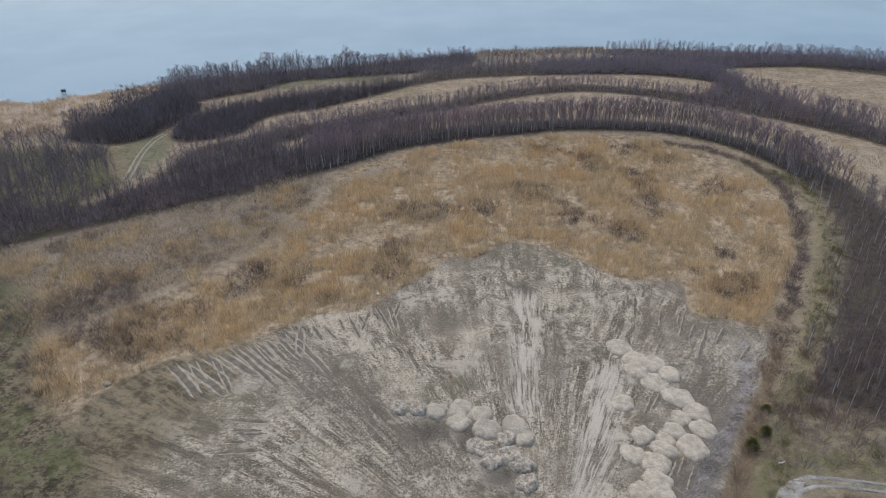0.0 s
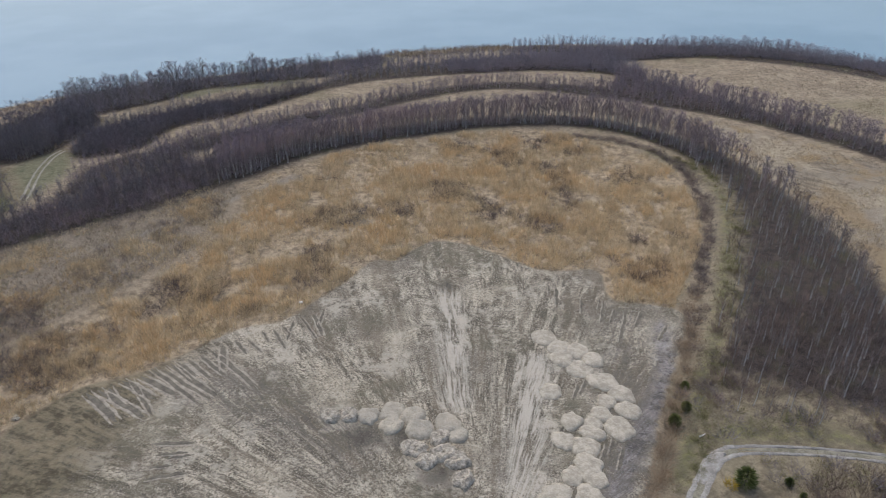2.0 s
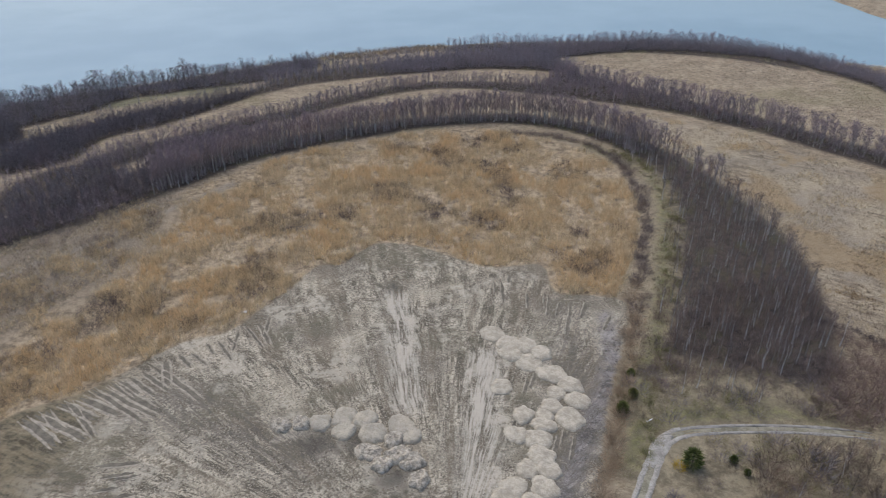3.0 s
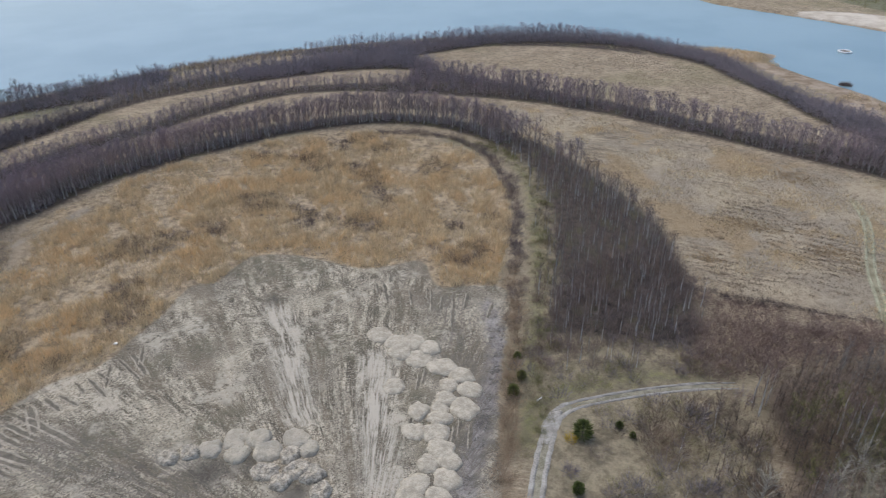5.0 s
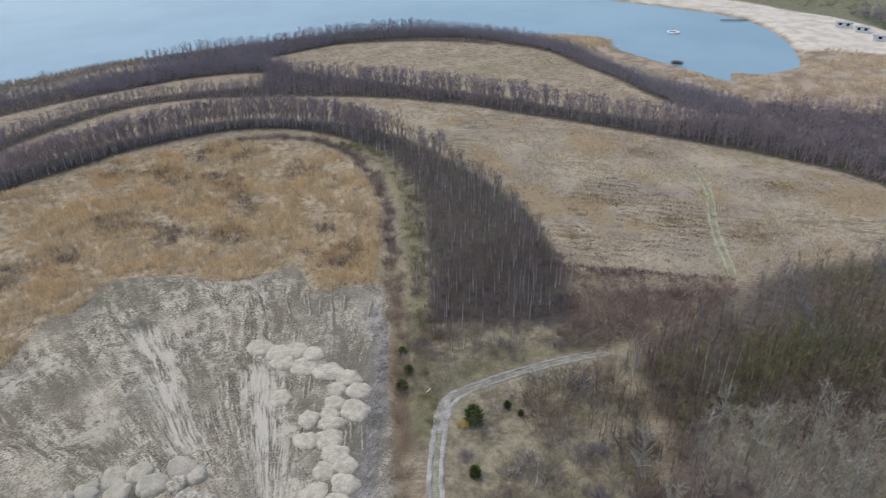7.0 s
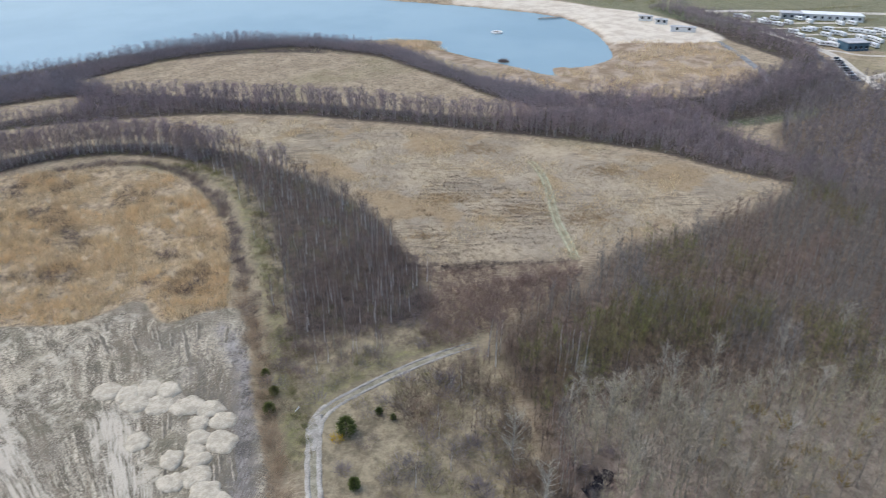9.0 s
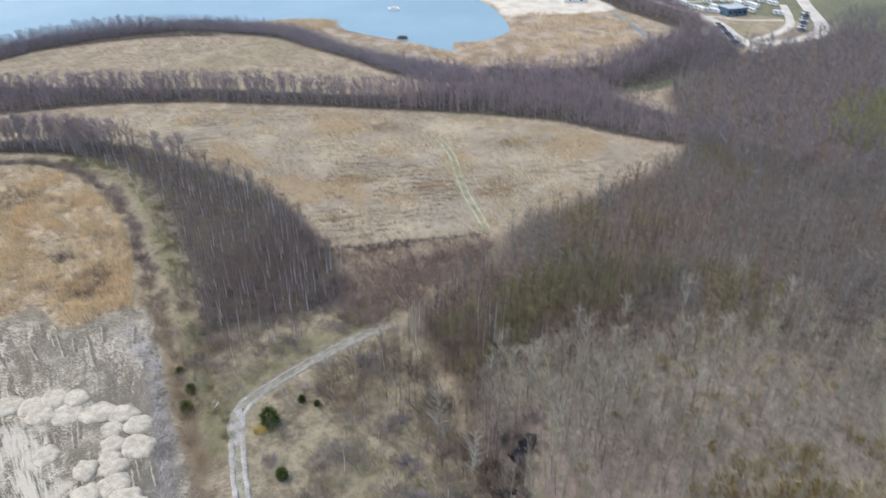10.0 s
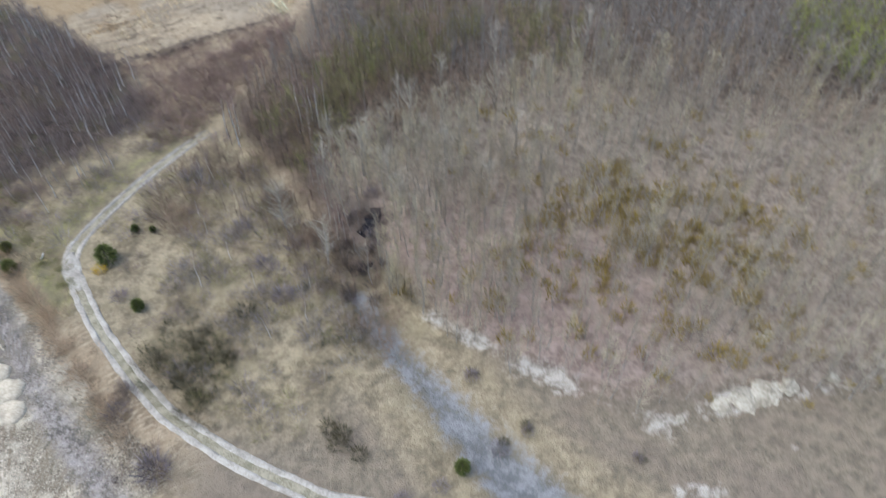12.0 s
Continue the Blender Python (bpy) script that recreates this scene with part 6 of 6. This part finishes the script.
strip([(415.1, 161.0), (439.5, 136.8), (459.8, 107.8), (482.0, 76.5)], 3.0, DUST_ROAD, "camp_lane_4", "broad pale lane behind the pitches")
strip([(370.0, 89.2), (369.9, 82.7), (371.1, 77.9), (371.3, 68.0), (382.7, 51.1)], 1.3, DUST_ROAD, "camp_lane_5", "narrow pale lane past the reception")
strip([(520, 74), (470, 61), (427, 49), (382, 34), (358, 35), (334, 50)], 3.2, DUST_ROAD, "camp_street", "broad pale street beside the camp site")
strip([(352, 128), (335, 111), (313, 93), (300, 84)], 1.6, TARMAC, "shore_path", "grey tarmac path across the reed flat")
strip([(410, 172), (398, 140), (390, 115), (369, 91), (322, 63)], 1.2, TARMAC, "fence_path", "dark narrow path along the camp's edge")


def caravan(x, y, turn):
    owner = thing("caravan", (x, y, ground_at(x, y)), turn, "white touring caravan with dark windows on a grass pitch", "caravan", "caravans on the camp site")
    bm = bmesh.new()
    box(bm, -3.0, -1.15, 0.45, 3.0, 1.15, 2.6, 0.25)
    part("body", bm, WHITE_PAINT, owner)
    for s in (-1, 1):
        for a in (-1.9, 0.6):
            bm = bmesh.new()
            box(bm, a, s * 1.16 - 0.02, 1.35, a + 1.2, s * 1.16 + 0.02, 2.0)
            part("window", bm, DARK_GLASS, owner)
        bm = bmesh.new()
        bmesh.ops.create_cone(bm, cap_ends=True, segments=12, radius1=0.34, radius2=0.34, depth=0.22, matrix=pose(0, s * 1.0, 0.34, 90, 0, 0))
        wheel = part("wheel", bm, RUBBER, owner)
        bm = bmesh.new()
        bmesh.ops.create_cone(bm, cap_ends=True, segments=10, radius1=0.18, radius2=0.18, depth=0.25, matrix=pose(0, s * 1.0, 0.34, 90, 0, 0))
        part("hub", bm, GREY_ROOF, wheel, "pale steel hub")
    bm = bmesh.new()
    box(bm, 3.0, -0.08, 0.45, 4.1, 0.08, 0.55)
    part("drawbar", bm, RUBBER, owner)
    return owner


first = caravan(410, 126, 40)
first.scale = (0.92, 0.92, 0.92)
for i, (x, y) in enumerate([(406.7, 127.5), (405.3, 122.7), (406.1, 117.5), (413.6, 114.8), (423.7, 107.2), (402.1, 101.9), (406.3, 100.8), (387.1, 100.7), (378.5, 89.3), (380.7, 93.8), (397.8, 91.6), (387.6, 85.5), (404.3, 85.7), (404.7, 89.1), (418.1, 78.8), (404.6, 72.3), (401.7, 68.5), (415.9, 68.0), (417.3, 75.9), (422.6, 69.5), (427.4, 65.7), (393.7, 106.1), (417.4, 83.6), (435.1, 89.2), (429.7, 93.5), (411.7, 94.4), (425.5, 73.9), (413.0, 62.2), (390.5, 68.0), (378.1, 86.3), (418.8, 123.9), (427.4, 113.7), (410.5, 136.1), (411.8, 141.4), (392.5, 55.5), (378.5, 82.5), (403.6, 77.1)]):
    copy_thing(first, pose(x, y, ground_at(x, y), 0, 0, 40 + (i * 53) % 70) @ Matrix.Diagonal((0.92, 0.92, 0.92, 1)))


def car(x, y, turn, paint, colour):
    owner = thing("parked_car", (x, y, ground_at(x, y)), turn, colour + " parked car on the pale camp road", "car", "cars parked at the camp")
    bm = bmesh.new()
    box(bm, -2.1, -0.85, 0.3, 2.1, 0.85, 0.85, 0.12)
    part("body", bm, paint, owner)
    bm = bmesh.new()
    box(bm, -1.4, -0.75, 0.85, 0.9, 0.75, 1.42, 0.18)
    part("cabin", bm, DARK_GLASS, owner)
    for a in (-1.3, 1.3):
        for s in (-1, 1):
            bm = bmesh.new()
            bmesh.ops.create_cone(bm, cap_ends=True, segments=12, radius1=0.31, radius2=0.31, depth=0.2, matrix=pose(a, s * 0.78, 0.31, 90, 0, 0))
            wheel = part("wheel", bm, RUBBER, owner)
            bm = bmesh.new()
            bmesh.ops.create_cone(bm, cap_ends=True, segments=10, radius1=0.18, radius2=0.18, depth=0.22, matrix=pose(a, s * 0.78, 0.31, 90, 0, 0))
            part("rim", bm, GREY_ROOF, wheel, "pale metal rim")


DARK_PAINT = mottled("dark_car_paint", (0.06, 0.065, 0.08), (0.12, 0.125, 0.14), 0.5, 0.3)
for i in range(9):
    car(354 - i * 3.6, 74.5 - i * 1.9, -38, (WHITE_PAINT, DARK_PAINT, GREY_ROOF)[i % 3], ("white", "dark", "grey")[i % 3])
for i in range(8):
    car(366 + i * 5.0, 40.5 + i * 0.5, 60, (DARK_PAINT, WHITE_PAINT, GREY_ROOF)[i % 3], ("dark", "white", "grey")[i % 3])


def low_building(name, x, y, turn, long, deep, tall, wall, roof, windows, label):
    owner = thing(name, (x, y, ground_at(x, y)), turn, label, "building")
    bm = bmesh.new()
    box(bm, -long / 2, -deep / 2, -0.3, long / 2, deep / 2, tall, 0.05)
    part("wall", bm, wall, owner)
    bm = bmesh.new()
    box(bm, -long / 2 - 0.4, -deep / 2 - 0.4, tall, long / 2 + 0.4, deep / 2 + 0.4, tall + 0.3, 0.06)
    part("roof", bm, roof, owner)
    for i in range(windows):
        a = -long / 2 + (i + 0.5) * long / windows
        for s in (-1, 1):
            bm = bmesh.new()
            box(bm, a - 0.7, s * deep / 2 - 0.04, 1.0, a + 0.7, s * deep / 2 + 0.04, 2.2)
            pane = part("window", bm, DARK_GLASS, owner)
            bm = bmesh.new()
            box(bm, a - 0.8, s * (deep / 2 + 0.05) - 0.03, 0.9, a + 0.8, s * (deep / 2 + 0.05) + 0.03, 1.0)
            part("sill", bm, WHITE_PAINT, pane)


low_building("camp_reception", 381, 75, -40, 11, 8, 3.6, BLUE_PANEL, GREY_ROOF, 4, "flat-roofed blue-panelled camp reception building")
low_building("grey_hall", 430.3, 119.3, -62, 11, 6, 3.0, GREY_ROOF, GREY_ROOF, 3, "low grey hall beside the white one")
low_building("white_hall", 441.6, 101.2, -62, 30, 8, 3.0, WHITE_PAINT, WHITE_PAINT, 8, "long low white hall on the camp site")
for x, y, turn, long in [(360.3, 150.0, -60, 12), (371.2, 176.4, -62, 7), (368.9, 166.2, -60, 6)]:
    low_building("beach_kiosk", x, y, turn, long, 3.0, 2.3, WHITE_PAINT, GREY_ROOF, 2, "white flat-roofed kiosk at the back of the beach")

pitch = np.concatenate([along(np.array(line, float), 2.4, 0.5) for line in ([(408, 124), (438, 97), (458, 80)], [(418, 133), (446, 108), (474, 88)], [(400, 113), (428, 82), (442, 70)], [(430, 142), (462, 116), (490, 98)])])
shrubs("pitch_hedge", pitch, 0.5, 0.9, BUDDING_TWIG, "low clipped hedges between the camp's pitches")
p = along(smoothed([(404, 190), (412, 172), (400, 142), (392, 118), (372, 94), (326, 66)], False), 1.2, 1.3)
shrubs("camp_hedge", p, 0.8, 1.5, ALDER_TWIG, "dark leafless hedge along the camp's fence path")
p = scatter(rng, smoothed([(386, 300), (396, 230), (404, 196), (430, 190), (470, 250), (450, 330)]), 7.0)
shrubs("dune_scrub", p, 0.8, 1.6, BUDDING_TWIG, "scattered dark scrub behind the beach")
